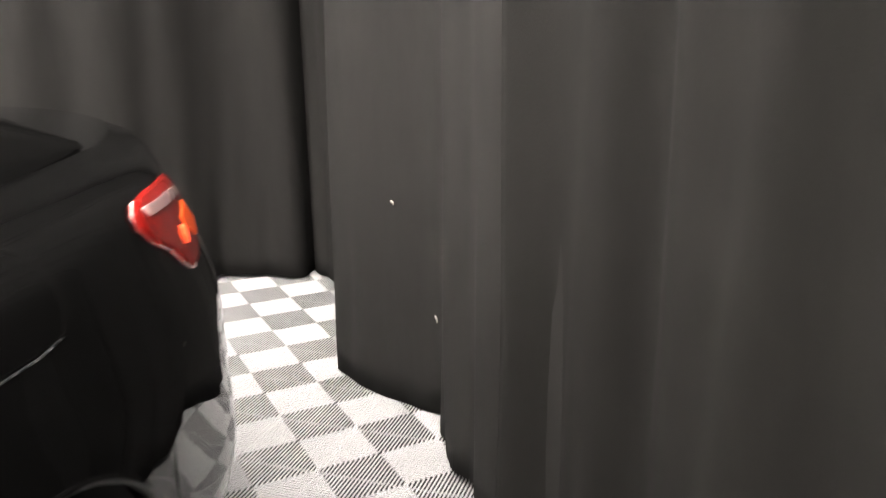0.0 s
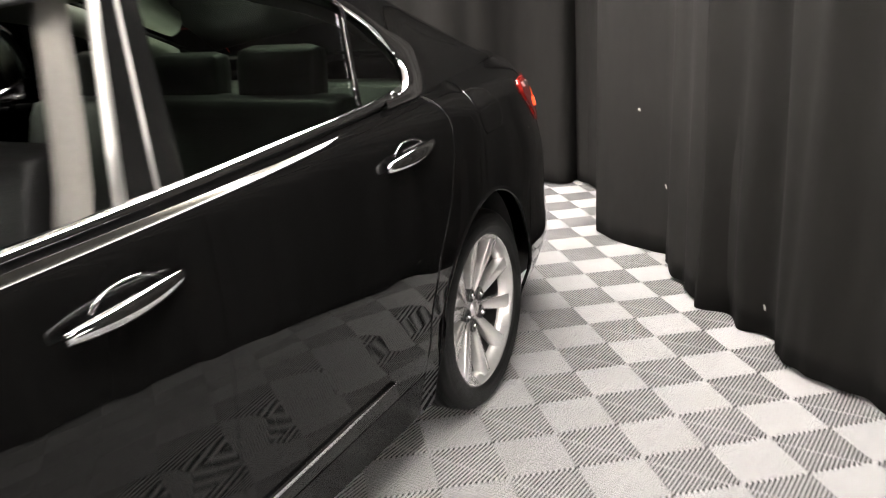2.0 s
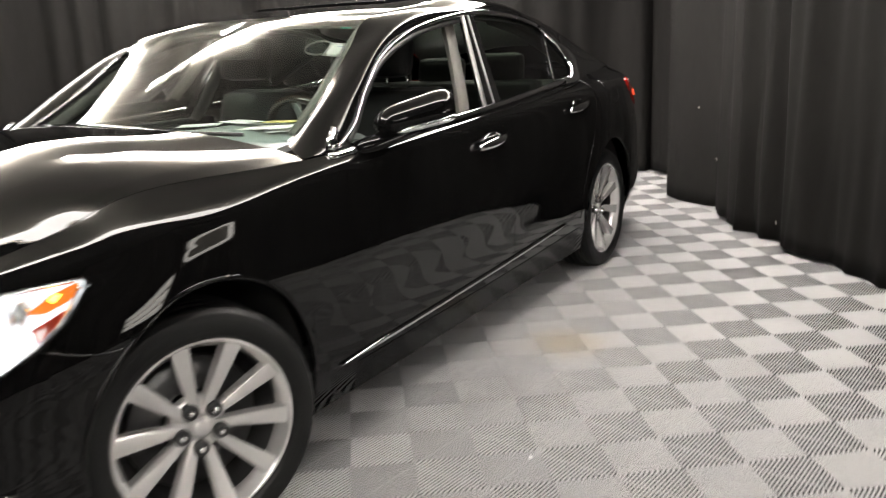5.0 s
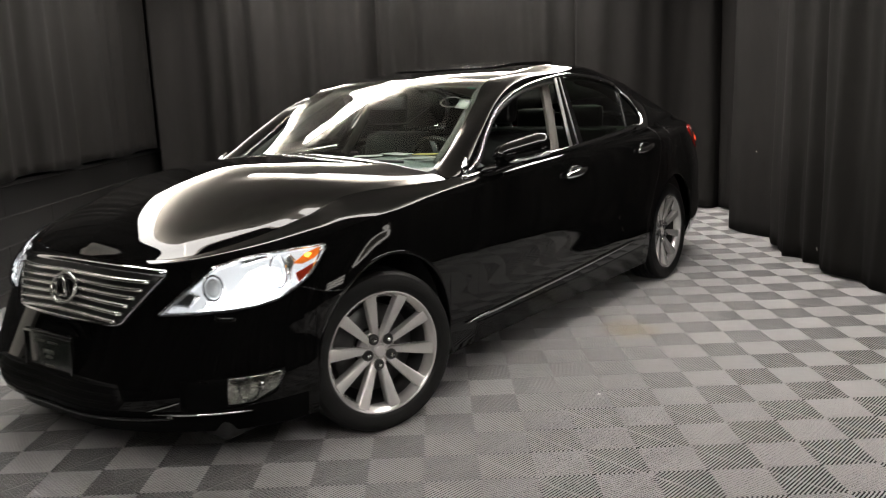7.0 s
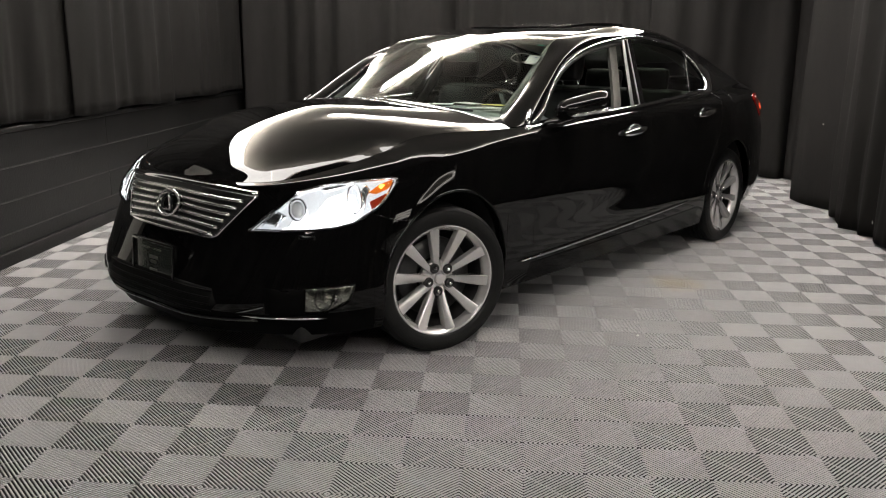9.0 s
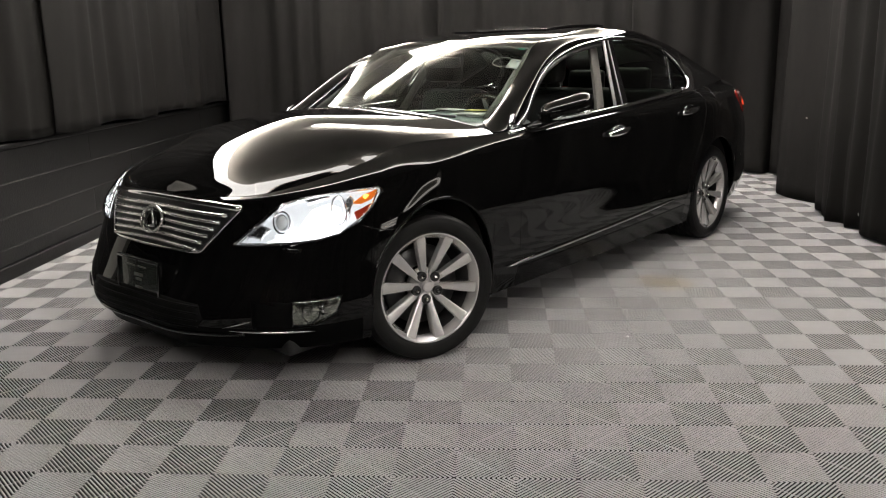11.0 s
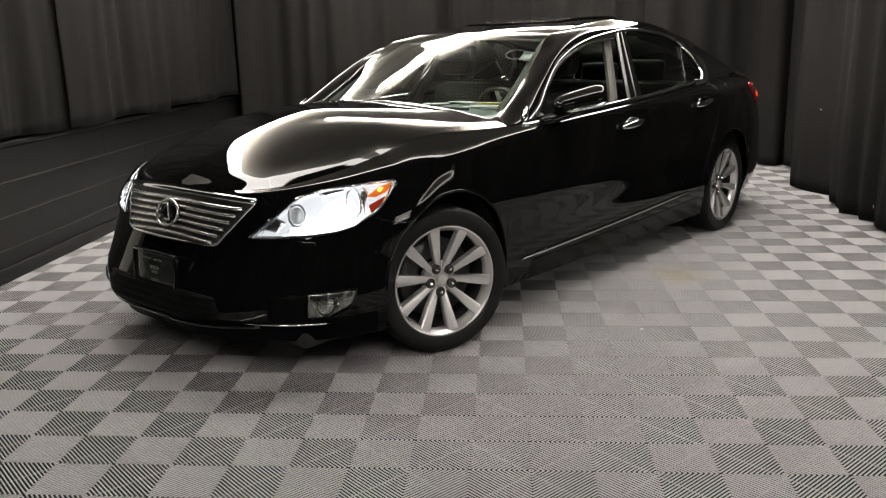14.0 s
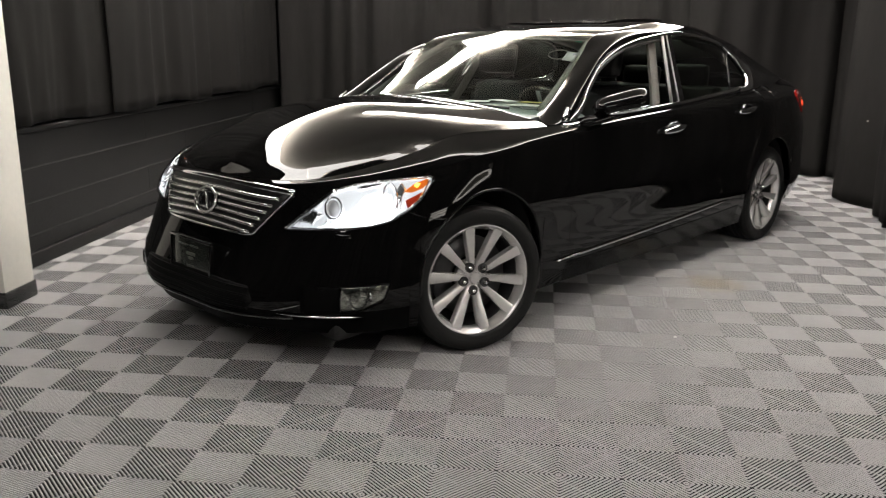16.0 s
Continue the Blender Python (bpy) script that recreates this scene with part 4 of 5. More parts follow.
pair("chrome_fin", ribbon([lay(oblique(.32 - .12 * j / 10, .305 + .035 * j / 10), -OB_D, 0.004)[0] for j in range(11)], OB_D, 0.007, 0.005, True), CHROME)

# fuel flap in the left quarter panel
FLAP = [(-2.965, 1.034), (-3.04, 1.034), (-3.11, 1.026), (-3.138, 0.99), (-3.143, 0.935), (-3.122, 0.908), (-3.06, 0.902), (-2.97, 0.905), (-2.94, 0.93), (-2.938, 1.005)]
part("fuel_flap", patch(FLAP, flankview, (0, -1, 0), 0.0009, rim=0.002), PAINT, CAR, "flush black fuel flap")

# tail lamps
TL = [(-3.392, 1.003), (-3.42, 1.016), (-3.49, 1.020), (-3.61, 1.016), (-3.70, 1.010), (-3.76, .985), (-3.785, .935), (-3.765, .885), (-3.69, .853), (-3.61, .850), (-3.557, .878), (-3.506, .914), (-3.436, .946), (-3.392, .979)]
TAILS = pair("tail_lamp", patch(TL, flankview, (0, -1, 0), 0.008, 0.004), REDLENS, "lit red tail lamp wrapped round the rear corner")
part("tail_clear_band", patch([(-3.43, 1.003), (-3.58, .998), (-3.70, .985), (-3.71, .968), (-3.58, .980), (-3.437, .988)], flankview, (0, -1, 0), 0.0145), mat("pink_clear", (0.40, 0.24, 0.23), 0.12, coat=0.5), TAILS[0], "clear band across the red lens")
part("tail_glow", patch([(-3.612, .945), (-3.70, .957), (-3.765, .905), (-3.70, .888), (-3.62, .925)], flankview, (0, -1, 0), 0.0145), mat("red_orange", (0.9, 0.12, 0.02), 0.2, emit=0.07, ecol=(1, 0.05, 0.01)), TAILS[0])
part("tail_bulb", patch([(-3.580, .921), (-3.592, .936), (-3.606, .921), (-3.592, .902)], flankview, (0, -1, 0), 0.018, fine=2), REDHOT, TAILS[0], "glowing bulb")

# side glass and its chrome
WIN_LOW = [(-.60, .967), (-1.15, .996), (-1.7, 1.020), (-2.1, 1.043), (-2.5, 1.068), (-2.68, 1.092), (-2.735, 1.125)]
WIN_TOP = [(-.64, .978), (-.76, 1.035), (-.90, 1.135), (-1.10, 1.245), (-1.40, 1.332), (-1.78, 1.382), (-2.05, 1.392), (-2.35, 1.366), (-2.58, 1.311), (-2.70, 1.205), (-2.735, 1.125)]
FN = Vector((0, 0.876, 0.482))


def lerp_at(tab, x):
    n = len(tab) - 1
    lo, hi = 0.0, float(n)
    f = lambda t: spl([(a, b, 0) for a, b in tab], t)
    for _ in range(36):
        mid = (lo + hi) / 2
        lo, hi = (mid, hi) if f(mid).x > x else (lo, mid)
    return f(lo).y


def on_flank(x, z, out=0.0):
    return flank(x, z) + FN * out


def glass_rows(x0b, x0t, x1, n, out):
    rows = []
    for k in range(n + 1):
        row = []
        for j in range(9):
            f = j / 8
            xa = x0b + (x0t - x0b) * f
            x = xa + (x1 - xa) * k / n
            zl, zt = lerp_at(WIN_LOW, x), lerp_at(WIN_TOP, x)
            row.append(on_flank(x, zl + (max(zt, zl + .001) - zl) * f, out))
        rows.append(row)
    return rows


for rows, par in ((glass_rows(-1.765, -1.905, -2.725, 24, -0.004), DOORS_R[0]), (flip_y(glass_rows(-1.765, -1.905, -2.725, 24, -0.004)), DOORS_R[1]), (flip_y(glass_rows(-.68, -.68, -1.66, 24, -0.004)), DOORS_F[1])):
    part("window_glass", shell(rows, 0.003), GLASS_TINT, par, "dark tinted side glass")
BELT = [on_flank(x, lerp_at(WIN_LOW, x) - 0.012, 0.003) for x in [-.58 - 2.02 * k / 60 for k in range(61)]]
pair("belt_chrome", ribbon(BELT, (0, 0.62, 0.785), 0.026, 0.010), CHROME, "chrome strip along the window sills")
ARCHC = [on_flank(*spl([(a, b, 0) for a, b in WIN_TOP], 7.9 * k / 80)[:2], 0.004) for k in range(81)]
pair("window_chrome", ribbon(ARCHC, FN, lambda f: 0.011 + 0.011 * min(1, max(0, f - 0.45) * 4), 0.007), CHROME, "chrome frame over the side windows")
INNER = [(-2.54, 1.309), (-2.64, 1.248), (-2.683, 1.204), (-2.712, 1.165), (-2.715, 1.135), (-2.703, 1.11), (-2.671, 1.083), (-2.62, 1.069), (-2.52, 1.060)]
OUTER = [(-2.54, 1.333), (-2.65, 1.272), (-2.72, 1.228), (-2.815, 1.180), (-2.806, 1.135), (-2.780, 1.09), (-2.745, 1.058), (-2.69, 1.044), (-2.52, 1.036)]
rows = []
for k in range(57):
    a, b = (spl([(x, z, 0) for x, z in tab], 8 * k / 56) for tab in (INNER, OUTER))
    rows.append([on_flank(a.x + (b.x - a.x) * f, a.y + (b.y - a.y) * f, h) for f, h in ((0, 0.0), (0.06, 0.010), (0.22, 0.016), (0.45, 0.018), (0.70, 0.015), (0.90, 0.012), (0.95, 0.014), (1.0, 0.002))])
bm = bmesh.new()
grid_faces(bm, rows)
bmesh.ops.recalc_face_normals(bm, faces=bm.faces)
pair("corner_chrome", bm, CHROME, "broad smooth chrome corner piece")
pair("window_rail", ribbon([on_flank(*(spl([(a, b, 0) for a, b in WIN_TOP], 0.6 + 9.2 * k / 80)[:2]), -0.004) - Vector((0, 0, 0.020)) for k in range(81)], FN, 0.022, 0.006), PLASTIC, "black window seal")
# B pillar with its two bright edges
BP = [((-1.615 - .195 * f), (-1.700 - .160 * f), 1.01 + .375 * f) for f in (0, .25, .5, .75, 1)]
RP = [((-1.706 - .160 * f), (-1.770 - .140 * f), 1.015 + .370 * f) for f in (0, .25, .5, .75, 1)]
for posts, doors in ((BP, DOORS_F), (RP, DOORS_R)):
    rows = [[on_flank(a + (b - a) * k / 6, z, 0.002) for a, b, z in posts] for k in range(7)]
    for r, p in ((rows, doors[0]), (flip_y(rows), doors[1])):
        part("door_pillar", shell(r, 0.02), GLOSSBLK, p, "gloss black pillar cover")
pair("pillar_edge", ribbon([on_flank(a, z, 0.003) for a, b, z in BP], FN, 0.024, 0.006), SATIN, "satin metal door frame edge", DOORS_F)
pair("pillar_edge", ribbon([on_flank(b, z, 0.003) for a, b, z in BP], FN, 0.007, 0.004), SATIN, "", DOORS_R)
pair("quarter_bar", ribbon([on_flank(-2.415 - .155 * f, 1.064 + .23 * f, 0.002) for f in (0, .25, .5, .75, 1)], FN, 0.018, 0.005), GLOSSBLK, "", DOORS_R)
pair("a_pillar_trim", ribbon([on_flank(-.60, .972, .004), on_flank(-.625, 1.0, .004), on_flank(-.66, 1.03, .0)], FN, 0.03, 0.008), CHROME)

# sill strip
sill_pts = [body(u_at(-.50 - 1.82 * k / 50), 0.90 + 0.25 * (k / 50)) + Vector((0, 0.004, 0)) for k in range(51)]
pair("sill_chrome", ribbon(sill_pts, (0, 1, 0), 0.016, 0.006, True), CHROME, "thin chrome strip along the sill")


def handle(x0, x1, z0, z1, parents):
    n = 20
    pts = []
    for k in range(n + 1):
        f = k / n
        pts.append(Vector((x0 + (x1 - x0) * f, 0.947 + 0.022 * math.sin(math.pi * min(1, 0.12 + f * 0.80)), z0 + (z1 - z0) * f)))
    bm = bmesh.new()
    rws = []
    for k, p in enumerate(pts):
        f = k / n
        r = 0.006 + 0.0105 * math.sin(math.pi * (0.04 + 0.92 * f)) ** 0.6
        rws.append([p + Vector((0, math.cos(a * math.pi / 6) * r * 0.85, math.sin(a * math.pi / 6) * r * 1.15)) for a in range(12)])
    vs = grid_faces(bm, rws, close=True)
    bm.faces.new(vs[0])
    bm.faces.new(vs[-1][::-1])
    bmesh.ops.recalc_face_normals(bm, faces=bm.faces)
    pair("handle", bm, CHROME, "chrome pull handle", parents)
    c = (pts[0] + pts[-1]) / 2 + Vector((-0.02, 0, 0))
    # chrome tube that draws the highlight along the painted recess edge
    rim = []
    for a in range(28):
        t = 2 * math.pi * a / 28
        q = Vector((c.x + 0.075 * math.cos(t), 0.936, c.z + 0.034 * math.sin(t)))
        rim.append(q)
    pair("handle_cup_glint", tube(rim, 0.0025, 6, True), CHROME, "thin chrome line in place of the glint on the handle recess", parents)


handle(-1.410, -1.648, .874, .893, DOORS_F)
handle(-2.340, -2.585, .927, .948, DOORS_R)


def door_mirror(s):
    """A rounded housing on a short arm, with a lamp strip and a glass."""
    root = new("door_mirror")
    root.parent = DOORS_F[0 if s > 0 else 1]
    root["label"] = "black door mirror with chrome edge and lamp strip"
    a, b = Vector((-.805, .885, 1.030)), Vector((-1.015, 1.075, 1.064))
    ax = (b - a).normalized()
    back = Vector((-ax.y, ax.x, 0)) * -1
    if back.x > 0:
        back = -back
    up = Vector((0, 0, 1))
    L = (b - a).length

    def sk(sc, depth):
        rows = []
        for k in range(15):
            f = k / 14
            e = max(0.02, (1 - abs(2 * f - 1) ** 6.0)) ** 0.6
            h = (0.047 + 0.024 * f) * e * sc
            d = depth * e
            c = a + ax * L * f + up * (0.012 * f)
            rows.append([c - back * (d * max(0, math.cos(t))) + back * (0.02 * max(0, -math.cos(t))) + up * h * math.sin(t) for t in [2 * math.pi * j / 20 for j in range(20)]])
        bm = bmesh.new()
        vs = grid_faces(bm, rows, close=True)
        bm.faces.new(vs[0])
        bm.faces.new(vs[-1])
        for v in bm.verts:
            v.co.y *= s
        bmesh.ops.recalc_face_normals(bm, faces=bm.faces)
        return bm
    part("housing", sk(1.0, 0.105), PAINT, root)
    strip = []
    for k in range(13):
        f = 0.20 + 0.80 * k / 12
        e = max(0.02, (1 - abs(2 * f - 1) ** 6.0)) ** 0.6
        p = a + ax * L * f - back * (0.092 * e) + up * (0.012 * f - 0.030)
        strip.append(Vector((p.x, p.y * s, p.z)))
    part("lamp_strip", ribbon(strip, (-back.x * 0.9, -back.y * 0.9 * s, -0.2), 0.020, 0.010, True), REFLECT, root, "clear lamp strip")
    rim = []
    for t in range(28):
        an = 2 * math.pi * t / 28
        f = 0.5 + 0.47 * math.cos(an)
        p = a + ax * L * f + back * 0.016 + up * (0.012 * f + (0.047 + 0.024 * f) * 0.92 * math.sin(an))
        rim.append(Vector((p.x, p.y * s, p.z)))
    part("mirror_rim", tube(rim, 0.004, 6, True), GLOSSBLK, root)
    bm = bmesh.new()
    c = sum(rim, Vector()) / len(rim)
    bm.faces.new([bm.verts.new(p + Vector((0.004, 0, 0))) for p in rim])
    part("mirror_glass", bm, CHROME, root, "mirror glass", False)
    bm = tube([Vector((-.72, .865 * s, .955)), Vector((-.78, .90 * s, .972)), Vector((-.85, .935 * s, .990)), Vector((-.93, .985 * s, 1.015))], 0.02, 12, squash=(0.045, 0.028))
    part("arm", bm, PAINT, root)


door_mirror(1)

# sunroof, tilted at the back
sr = []
for j in range(13):
    row = []
    for i in range(13):
        v, u = 0.22 + 0.50 * j / 12, (i / 12 * 2 - 1) * 0.66
        rr = roof_rows[int(v * 30)]
        f = v * 30 - int(v * 30)
        rn = roof_rows[min(30, int(v * 30) + 1)]
        k = abs(u) * 20
        ki = min(19, int(k))
        p = rr[ki].lerp(rr[ki + 1], k - ki).lerp(rn[ki].lerp(rn[ki + 1], k - ki), f)
        row.append(Vector((p.x, p.y if u >= 0 else -p.y, p.z + 0.006 + 0.018 * j / 12)))
    sr.append(row)
part("sunroof", shell(sr, 0.02), GLOSSBLK, CAR, "dark glass sunroof tilted up at its back edge")

# ---- car interior ----
def inner(rows, drop):
    return [[p + Vector((0, -0.03 if p.y > 0 else 0.03, -drop)) for p in r] for r in rows]


part("headliner", shell(inner(mirrored(roof_rows), 0.035), 0.01), TRIMGREY, CAR, "pale grey roof lining")
part("cabin_floor", box(-3.0, -0.45, -0.80, 0.80, 0.28, 0.34), LEATHER, CAR)
part("rear_shelf", box(-3.30, -2.76, -0.76, 0.76, 0.98, 1.01, 0.01), LEATHER, CAR)
part("rear_shelf_end", box(-3.62, -3.298, -0.70, 0.70, 0.978, 1.008, 0.01), LEATHER, CAR)
part("rear_bulkhead", box(-2.86, -2.80, -0.80, 0.80, 0.3, 1.0), UNDER, CAR)
part("bulkhead", box(-0.56, -0.45, -0.74, 0.74, 0.3, 0.97), UNDER, CAR)
DASHM = mat("dash_grey", (0.26, 0.29, 0.275), 0.6, var=0.15, scale=40, bump=0.4, bscale=350)
rows = []
for k in range(25):
    y = -0.74 + 1.48 * k / 24
    hump = 0.035 * math.exp(-((y - 0.38) / 0.20) ** 2)
    rows.append([Vector((x, y, z + (hump if 0 < j < 6 else 0))) for j, (x, z) in enumerate(((-.46, .985), (-.60, 1.0), (-.78, .998), (-.92, .985), (-.99, .955), (-1.0, .88), (-.95, .80), (-.88, .62)))])
DASH = part("dashboard", shell(rows, 0.02), DASHM, CAR, "dark grey dashboard")
WOOD = mat("wood_trim", (0.022, 0.012, 0.007), 0.2, coat=0.8, var=0.3, scale=25, stretch=(1, 6, 6))
part("wood_panel", box(-1.004, -0.99, -0.70, 0.70, 0.885, 0.915, 0.004), WOOD, DASH, "glossy wood strip")
sw = new("steering_wheel")
sw.parent = CAR
sw.matrix_basis = Matrix.Translation((-1.09, 0.38, 0.93)) @ Matrix.Rotation(radians(-64), 4, "Y")
sw["label"] = "leather and wood steering wheel"
ringp = [Vector((0.185 * math.cos(2 * math.pi * k / 40), 0.185 * math.sin(2 * math.pi * k / 40), 0)) for k in range(40)]
part("rim_leather", tube(ringp, 0.014, 10, True), LEATHER, sw)
part("rim_wood", tube([p * 1.001 for p in ringp[-8:] + ringp[:9]], 0.0155, 10), WOOD, sw, "wooden upper rim")
part("wheel_hub", box(-0.075, 0.075, -0.085, 0.085, -0.03, 0.02, 0.02), LEATHER, sw)
for a in (0, 180, 270):
    part("wheel_spoke", box(0.06, 0.18, -0.016, 0.016, -0.012, 0.004, 0.005), CHROME if a == 270 else LEATHER, sw, "", True, Matrix.Rotation(radians(a + 90), 4, "Z"))


def slab(x0, x1, y0, y1, z0, z1, bevel, lean=0.0, puff=0.02):
    """A padded cushion."""
    bm = bmesh.new()
    add_box(bm, x0, x1, y0, y1, z0, z1, bevel)
    bmesh.ops.subdivide_edges(bm, edges=bm.edges, cuts=2, use_grid_fill=True)
    cx, cy, cz = (x0 + x1) / 2, (y0 + y1) / 2, (z0 + z1) / 2
    for v in bm.verts:
        f = (1 - ((v.co.y - cy) / (y1 - y0) * 2) ** 2) * (1 - ((v.co.z - cz) / (z1 - z0) * 2) ** 2)
        v.co.x += puff * f * (1 if v.co.x > cx else -0.3)
        v.co.x -= lean * (v.co.z - z0)
    return bm


def seat(y, x=-1.30):
    root = new("car_seat")
    root.parent = CAR
    root.location = (x, y, 0)
    root["label"] = "black leather front seat with headrest"
    part("seat_cushion", slab(-0.25, 0.28, -0.25, 0.25, 0.40, 0.58, 0.05), LEATHER, root)
    part("seat_back", slab(-0.36, -0.20, -0.25, 0.25, 0.52, 1.09, 0.06, 0.22), LEATHER, root)
    part("headrest", slab(-0.325, -0.215, -0.135, 0.135, 1.14, 1.335, 0.045, 0.12), LEATHER, root)
    for s in (-1, 1):
        part("headrest_post", tube([(-0.40, 0.055 * s, 1.03), (-0.36, 0.055 * s, 1.20)], 0.006, 8), CHROME, root)


seat(0.40)
seat(-0.40)
RB = new("rear_bench")
RB.parent = CAR
RB["label"] = "black leather rear seat"
part("bench_cushion", slab(-2.62, -2.15, -0.66, 0.66, 0.38, 0.58, 0.05), LEATHER, RB)
part("bench_back", slab(-2.62, -2.44, -0.64, 0.64, 0.52, 1.06, 0.06, 0.30), LEATHER, RB)
for y in (-0.37, 0.37):
    part("headrest", slab(-2.765, -2.67, y - 0.15, y + 0.15, 1.00, 1.20, 0.045, 0.1), LEATHER, RB)
part("headrest", slab(-2.765, -2.68, -0.145, 0.145, 1.00, 1.185, 0.04, 0.1), LEATHER, RB)
for s in (1, -1):
    BT = [Vector((-1.575 - 0.17 * f ** 0.8, s * (0.79 - 0.165 * f), 0.95 + 0.41 * f)) for f in (0, .2, .4, .6, .8, 1)]
    part("pillar_trim", ribbon(BT, (-0.15, -0.9 * s, -0.35), 0.060, 0.02), TRIMGREY, CAR, "pale grey inner pillar trim")
    part("door_card", box(-1.70, -0.62, s * 0.80 - 0.03, s * 0.80 + 0.03, 0.34, 0.965, 0.02), LEATHER, CAR)
    part("door_card", box(-2.55, -1.78, s * 0.80 - 0.03, s * 0.80 + 0.03, 0.34, 0.99, 0.02), LEATHER, CAR)
    part("a_pillar_lining", tube([Vector((p[0] - 0.02, s * (p[1] - 0.05), p[2] - 0.035)) for p in R8[1:6]], 0.022, 8), TRIMGREY, CAR)
    part("c_pillar_lining", tube([Vector((p[0] + 0.03, s * (p[1] - 0.02), p[2] - 0.06)) for p in R8[7:13]], 0.05, 8), TRIMGREY, CAR)
part("inside_mirror", box(-1.13, -1.10, -0.12, 0.12, 1.245, 1.305, 0.012), PLASTIC, CAR)
PAPER = mat("paper", (0.86, 0.86, 0.84), 0.8, var=0.06, scale=30)
YELLOW = mat("yellow_paper", (0.70, 0.58, 0.18), 0.8, var=0.15, scale=30)
BLUE = mat("blue_print", (0.08, 0.16, 0.42), 0.6)
GREEN = mat("green_print", (0.02, 0.35, 0.22), 0.5)


def on_screen(u, v):
    """A point just inside the windscreen: u across (1 left edge), v up."""
    a, b = v * 24, abs(u) * 40
    i, j = min(23, int(a)), min(39, int(b))
    p = ws_rows[i][j].lerp(ws_rows[i][j + 1], b - j).lerp(ws_rows[i + 1][j].lerp(ws_rows[i + 1][j + 1], b - j), a - i)
    return Vector((p.x - 0.008, p.y if u > 0 else -p.y, p.z - 0.008))


def screen_sticker(name, u0, u1, v0, v1, m, label):
    bm = bmesh.new()
    grid_faces(bm, [[on_screen(u0 + (u1 - u0) * i / 4, v0 + (v1 - v0) * j / 4) for i in range(5)] for j in range(5)])
    bmesh.ops.solidify(bm, geom=bm.faces[:], thickness=0.0008)
    return part(name, bm, m, CAR, label)


screen_sticker("sticker", 0.85, 0.955, 0.69, 0.785, PAPER, "white sticker with a blue band inside the windscreen")
screen_sticker("sticker_band", 0.870, 0.945, 0.745, 0.765, BLUE, "")
screen_sticker("green_label", 0.86, 0.93, 0.90, 0.915, GREEN, "small green label inside the windscreen")
part("visor_ring", tube([on_screen(0.70 + 0.10 * math.cos(2 * math.pi * k / 24), 0.80 + 0.055 * math.sin(2 * math.pi * k / 24)) + Vector((-0.05, 0, -0.03)) for k in range(24)], 0.004, 6, True), TRIMGREY, CAR)
for k, (x, y, a, w, l, m) in enumerate(((-.70, .52, 20, .09, .13, PAPER), (-.72, .38, -15, .06, .12, PAPER), (-.74, .62, 50, .06, .16, PAPER), (-.80, .50, 10, .05, .09, YELLOW), (-.66, .24, 35, .07, .10, PAPER))):
    part("paper_slip", box(-w * 0.7, w * 0.7, -l * 0.7, l * 0.7, 0, 0.002), m, CAR, "loose paper slip on the dashboard", False, Matrix.Translation((x, y, 1.006 + 0.035 * math.exp(-((y - .38) / .2) ** 2) + k * 0.002)) @ Matrix.Rotation(radians(a), 4, "Z"))
part("cowl_panel", box(-0.62, -0.36, -0.70, 0.70, 0.94, 0.985, 0.01), PLASTIC, CAR)
for y in (0.12, -0.45):
    part("wiper", tube([on_screen(max(min((y + 0.5 * f) / 0.75, 0.95), -0.95), 0.012 + 0.02 * f) + Vector((0.022, 0, 0.020)) for f in [k / 10 for k in range(11)]], 0.007, 6), PLASTIC, CAR)

# ---- low wall: black painted boards in four courses ----
WALL = bpy.data.objects["wall_west"]
for c, (z0, z1) in enumerate(((0.088, 0.186), (0.190, 0.380), (0.384, 0.584), (0.588, 0.796))):
    bmb = box(0, 0.030, 0.002, 2.398, z0, z1, 0.007)
    board = bpy.data.meshes.new("board")
    bmb.to_mesh(board)
    bmb.free()
    board.materials.append(BLOCK)
    for k in range(4):
        ob = new("board", board)
        ob.parent = WALL
        ob.location = (XL - 0.026 + 0.0025 * ((k * 2 + c * 3) % 3), -0.9 + 2.4 * k - (0.9 if c % 2 else 0.2), 0)
for z in (0.187, 0.382, 0.586, 0.7985):
    part("worn_edge", box(XL + 0.001, XL + 0.0075, -1.7, YB, z - 0.0022, z + 0.0022), SCUFF, WALL, "scuffed pale board edge")
tagged(link("ledge", box(XL - 0.012, XL + 0.040, -1.7, YB, 0.800, 0.832, 0.006), BLOCK), "black painted ledge on the low wall", "ledge", kind="structure")
tagged(link("baseboard", box(XL - 0.012, XL + 0.022, -1.7, YB, -0.012, 0.085, 0.006), BLOCK), "black painted baseboard strip", "baseboard", kind="structure")

# scrap of paper on the floor
tagged(link("paper_scrap", tube([(0.757, 0.741, 0.003), (0.762, 0.745, 0.006), (0.768, 0.744, 0.003)], 0.004, 6), PAPER), "tiny white paper scrap on the tiles", "scrap")

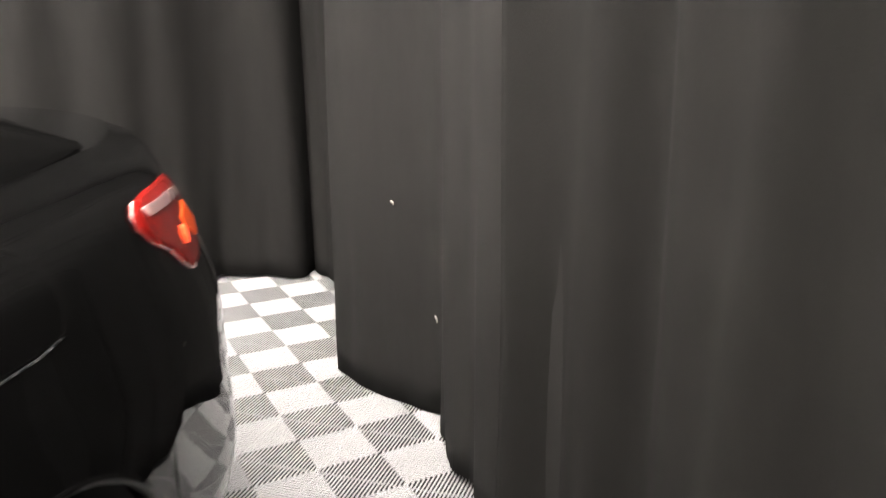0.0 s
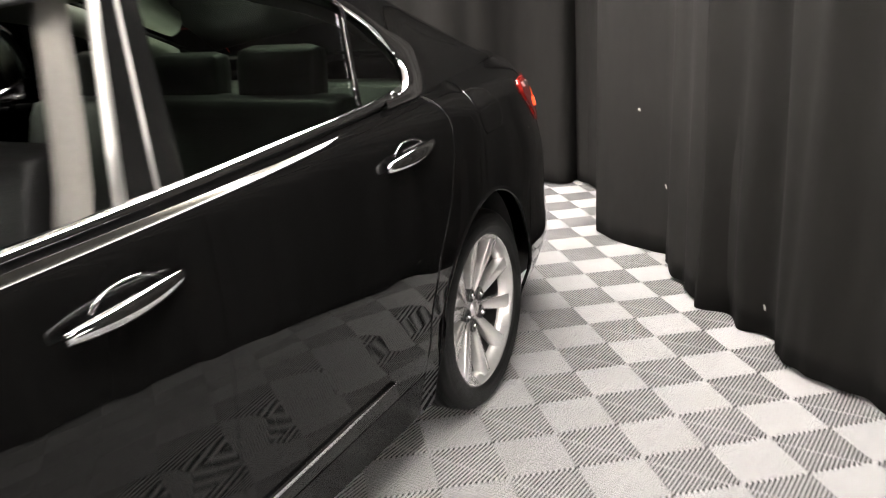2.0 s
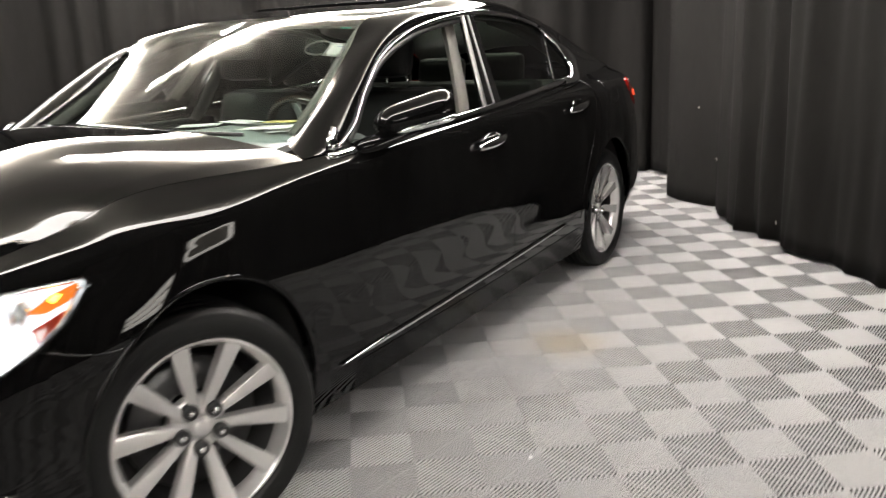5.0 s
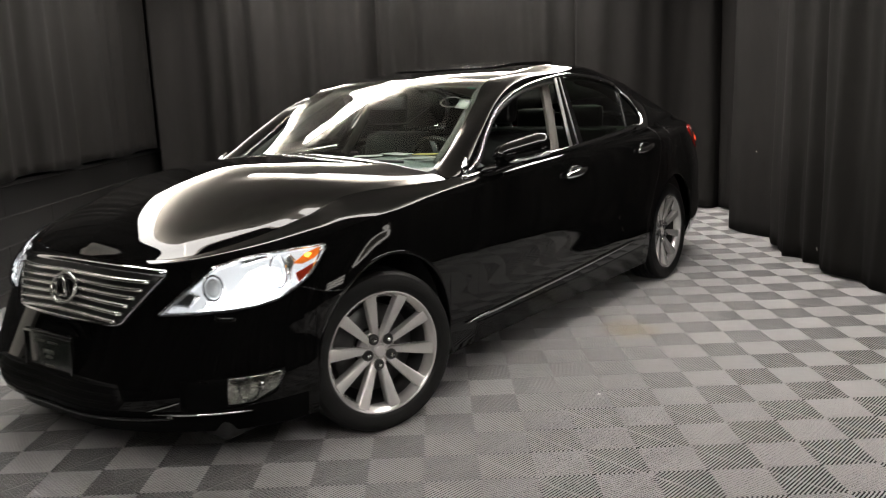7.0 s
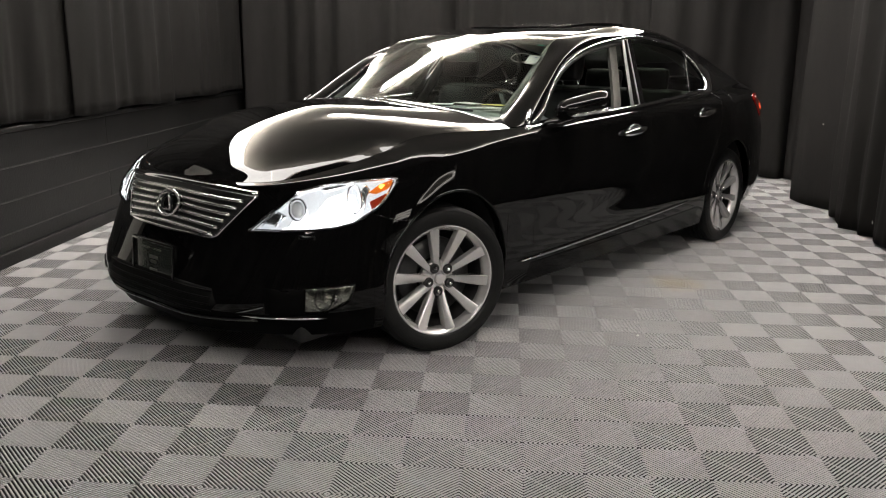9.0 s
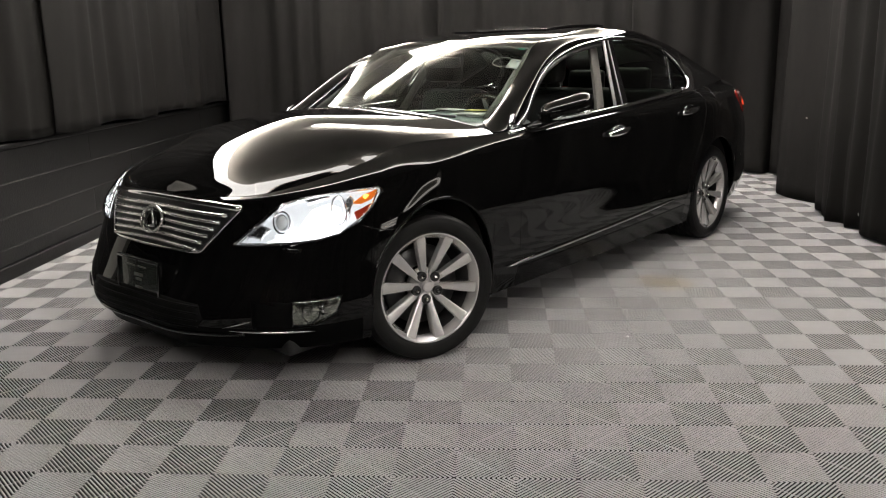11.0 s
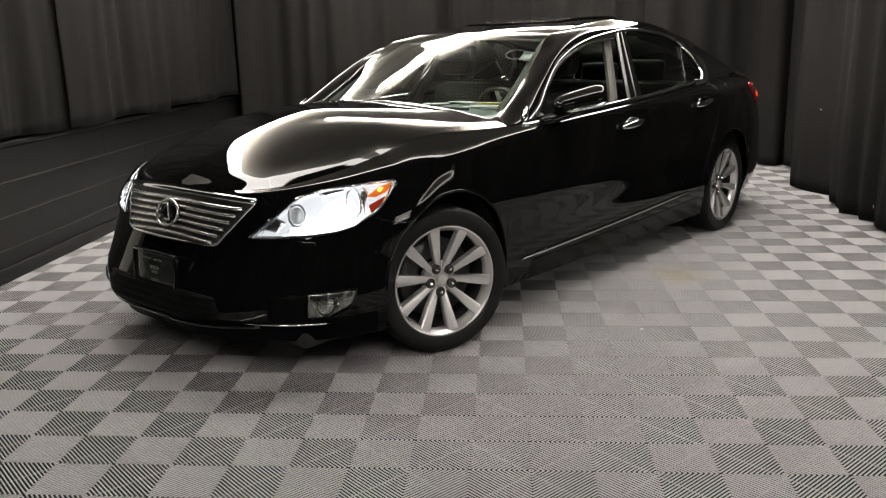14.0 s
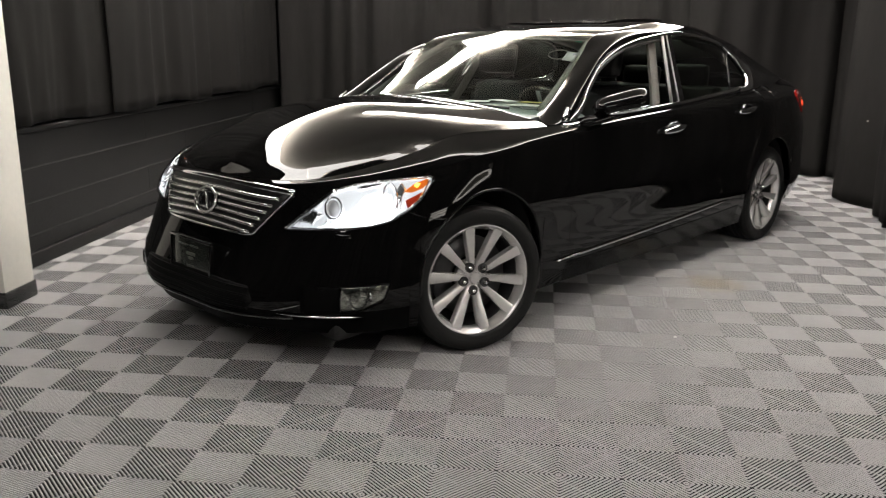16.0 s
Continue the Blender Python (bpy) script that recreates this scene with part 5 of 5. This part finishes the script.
# ---- floor tiles: square 0.4 m tiles, each of four ribbed quarters ----
def tile_mesh():
    """Ribs run diagonally in each quarter and turn at every quarter's edge."""
    verts, faces = [], []
    q, n, hw, h = 0.2, 12, 0.0027, 0.0033
    step = q / n

    def bar(a, b, hw, top):
        d = (Vector(b) - Vector(a)).normalized()
        s = Vector((-d.y, d.x)) * hw
        k = len(verts)
        for p in (Vector(a), Vector(b)):
            verts.extend([(p.x + s.x * a, p.y + s.y * a, top - g) for a, g in ((-1, h), (-0.92, 0.0015), (-0.66, 0.0005), (0, 0), (0.66, 0.0005), (0.92, 0.0015), (1, h))])
        for j in range(7):
            faces.append((k + j, k + j + 7, k + (j + 1) % 7 + 7, k + (j + 1) % 7))
    for i in (0, 1):
        for j in (0, 1):
            for m in range(2 * n):
                c = (m + 0.5) * step
                a, b = ((c, 0), (0, c)) if c < q else ((q, c - q), (c - q, q))
                if (i + j) % 2:
                    a, b = (q - a[0], a[1]), (q - b[0], b[1])
                a, b = (a[0] + i * q - q, a[1] + j * q - q), (b[0] + i * q - q, b[1] + j * q - q)
                bar(a, b, hw, 0.0)
            o = (i * q - q, j * q - q)
            if (i + j) % 2:
                bar((o[0] + q, o[1]), (o[0], o[1] + q), 0.0004, -0.0125)
            else:
                bar(o, (o[0] + q, o[1] + q), 0.0004, -0.0125)
    me = bpy.data.meshes.new("floor_tile")
    me.from_pydata(verts, [], faces)
    me.materials.append(RIB)
    return me


TM = tile_mesh()
FLOOR = bpy.data.objects["floor"]
spots = [(0.2 + 0.4 * a, 0.2 + 0.4 * b) for a in range(-8, 8) for b in range(-14, 16)]
spots.sort(key=lambda p: (p[0] - 0.6) ** 2 + (p[1] - 0.6) ** 2 * 0.5)
for x, y in spots[:300]:
    ob = new("floor_tile", TM)
    ob.parent = FLOOR
    ob.location = (x, y, 0)
vs = np.empty(len(TM.vertices) * 3)
TM.vertices.foreach_get("co", vs)
vs = vs.reshape(-1, 3)
fs = np.array([p.vertices[:] for p in TM.polygons])
rest = spots[300:]
me = bpy.data.meshes.new("floor_tiles_rest")
me.from_pydata(np.concatenate([vs + (x, y, 0) for x, y in rest]).tolist(), [], np.concatenate([fs + k * len(vs) for k in range(len(rest))]).tolist())
me.materials.append(RIB)
ob = new("far_floor_tiles", me)
ob.parent = FLOOR
ob["kind"] = "stuff"
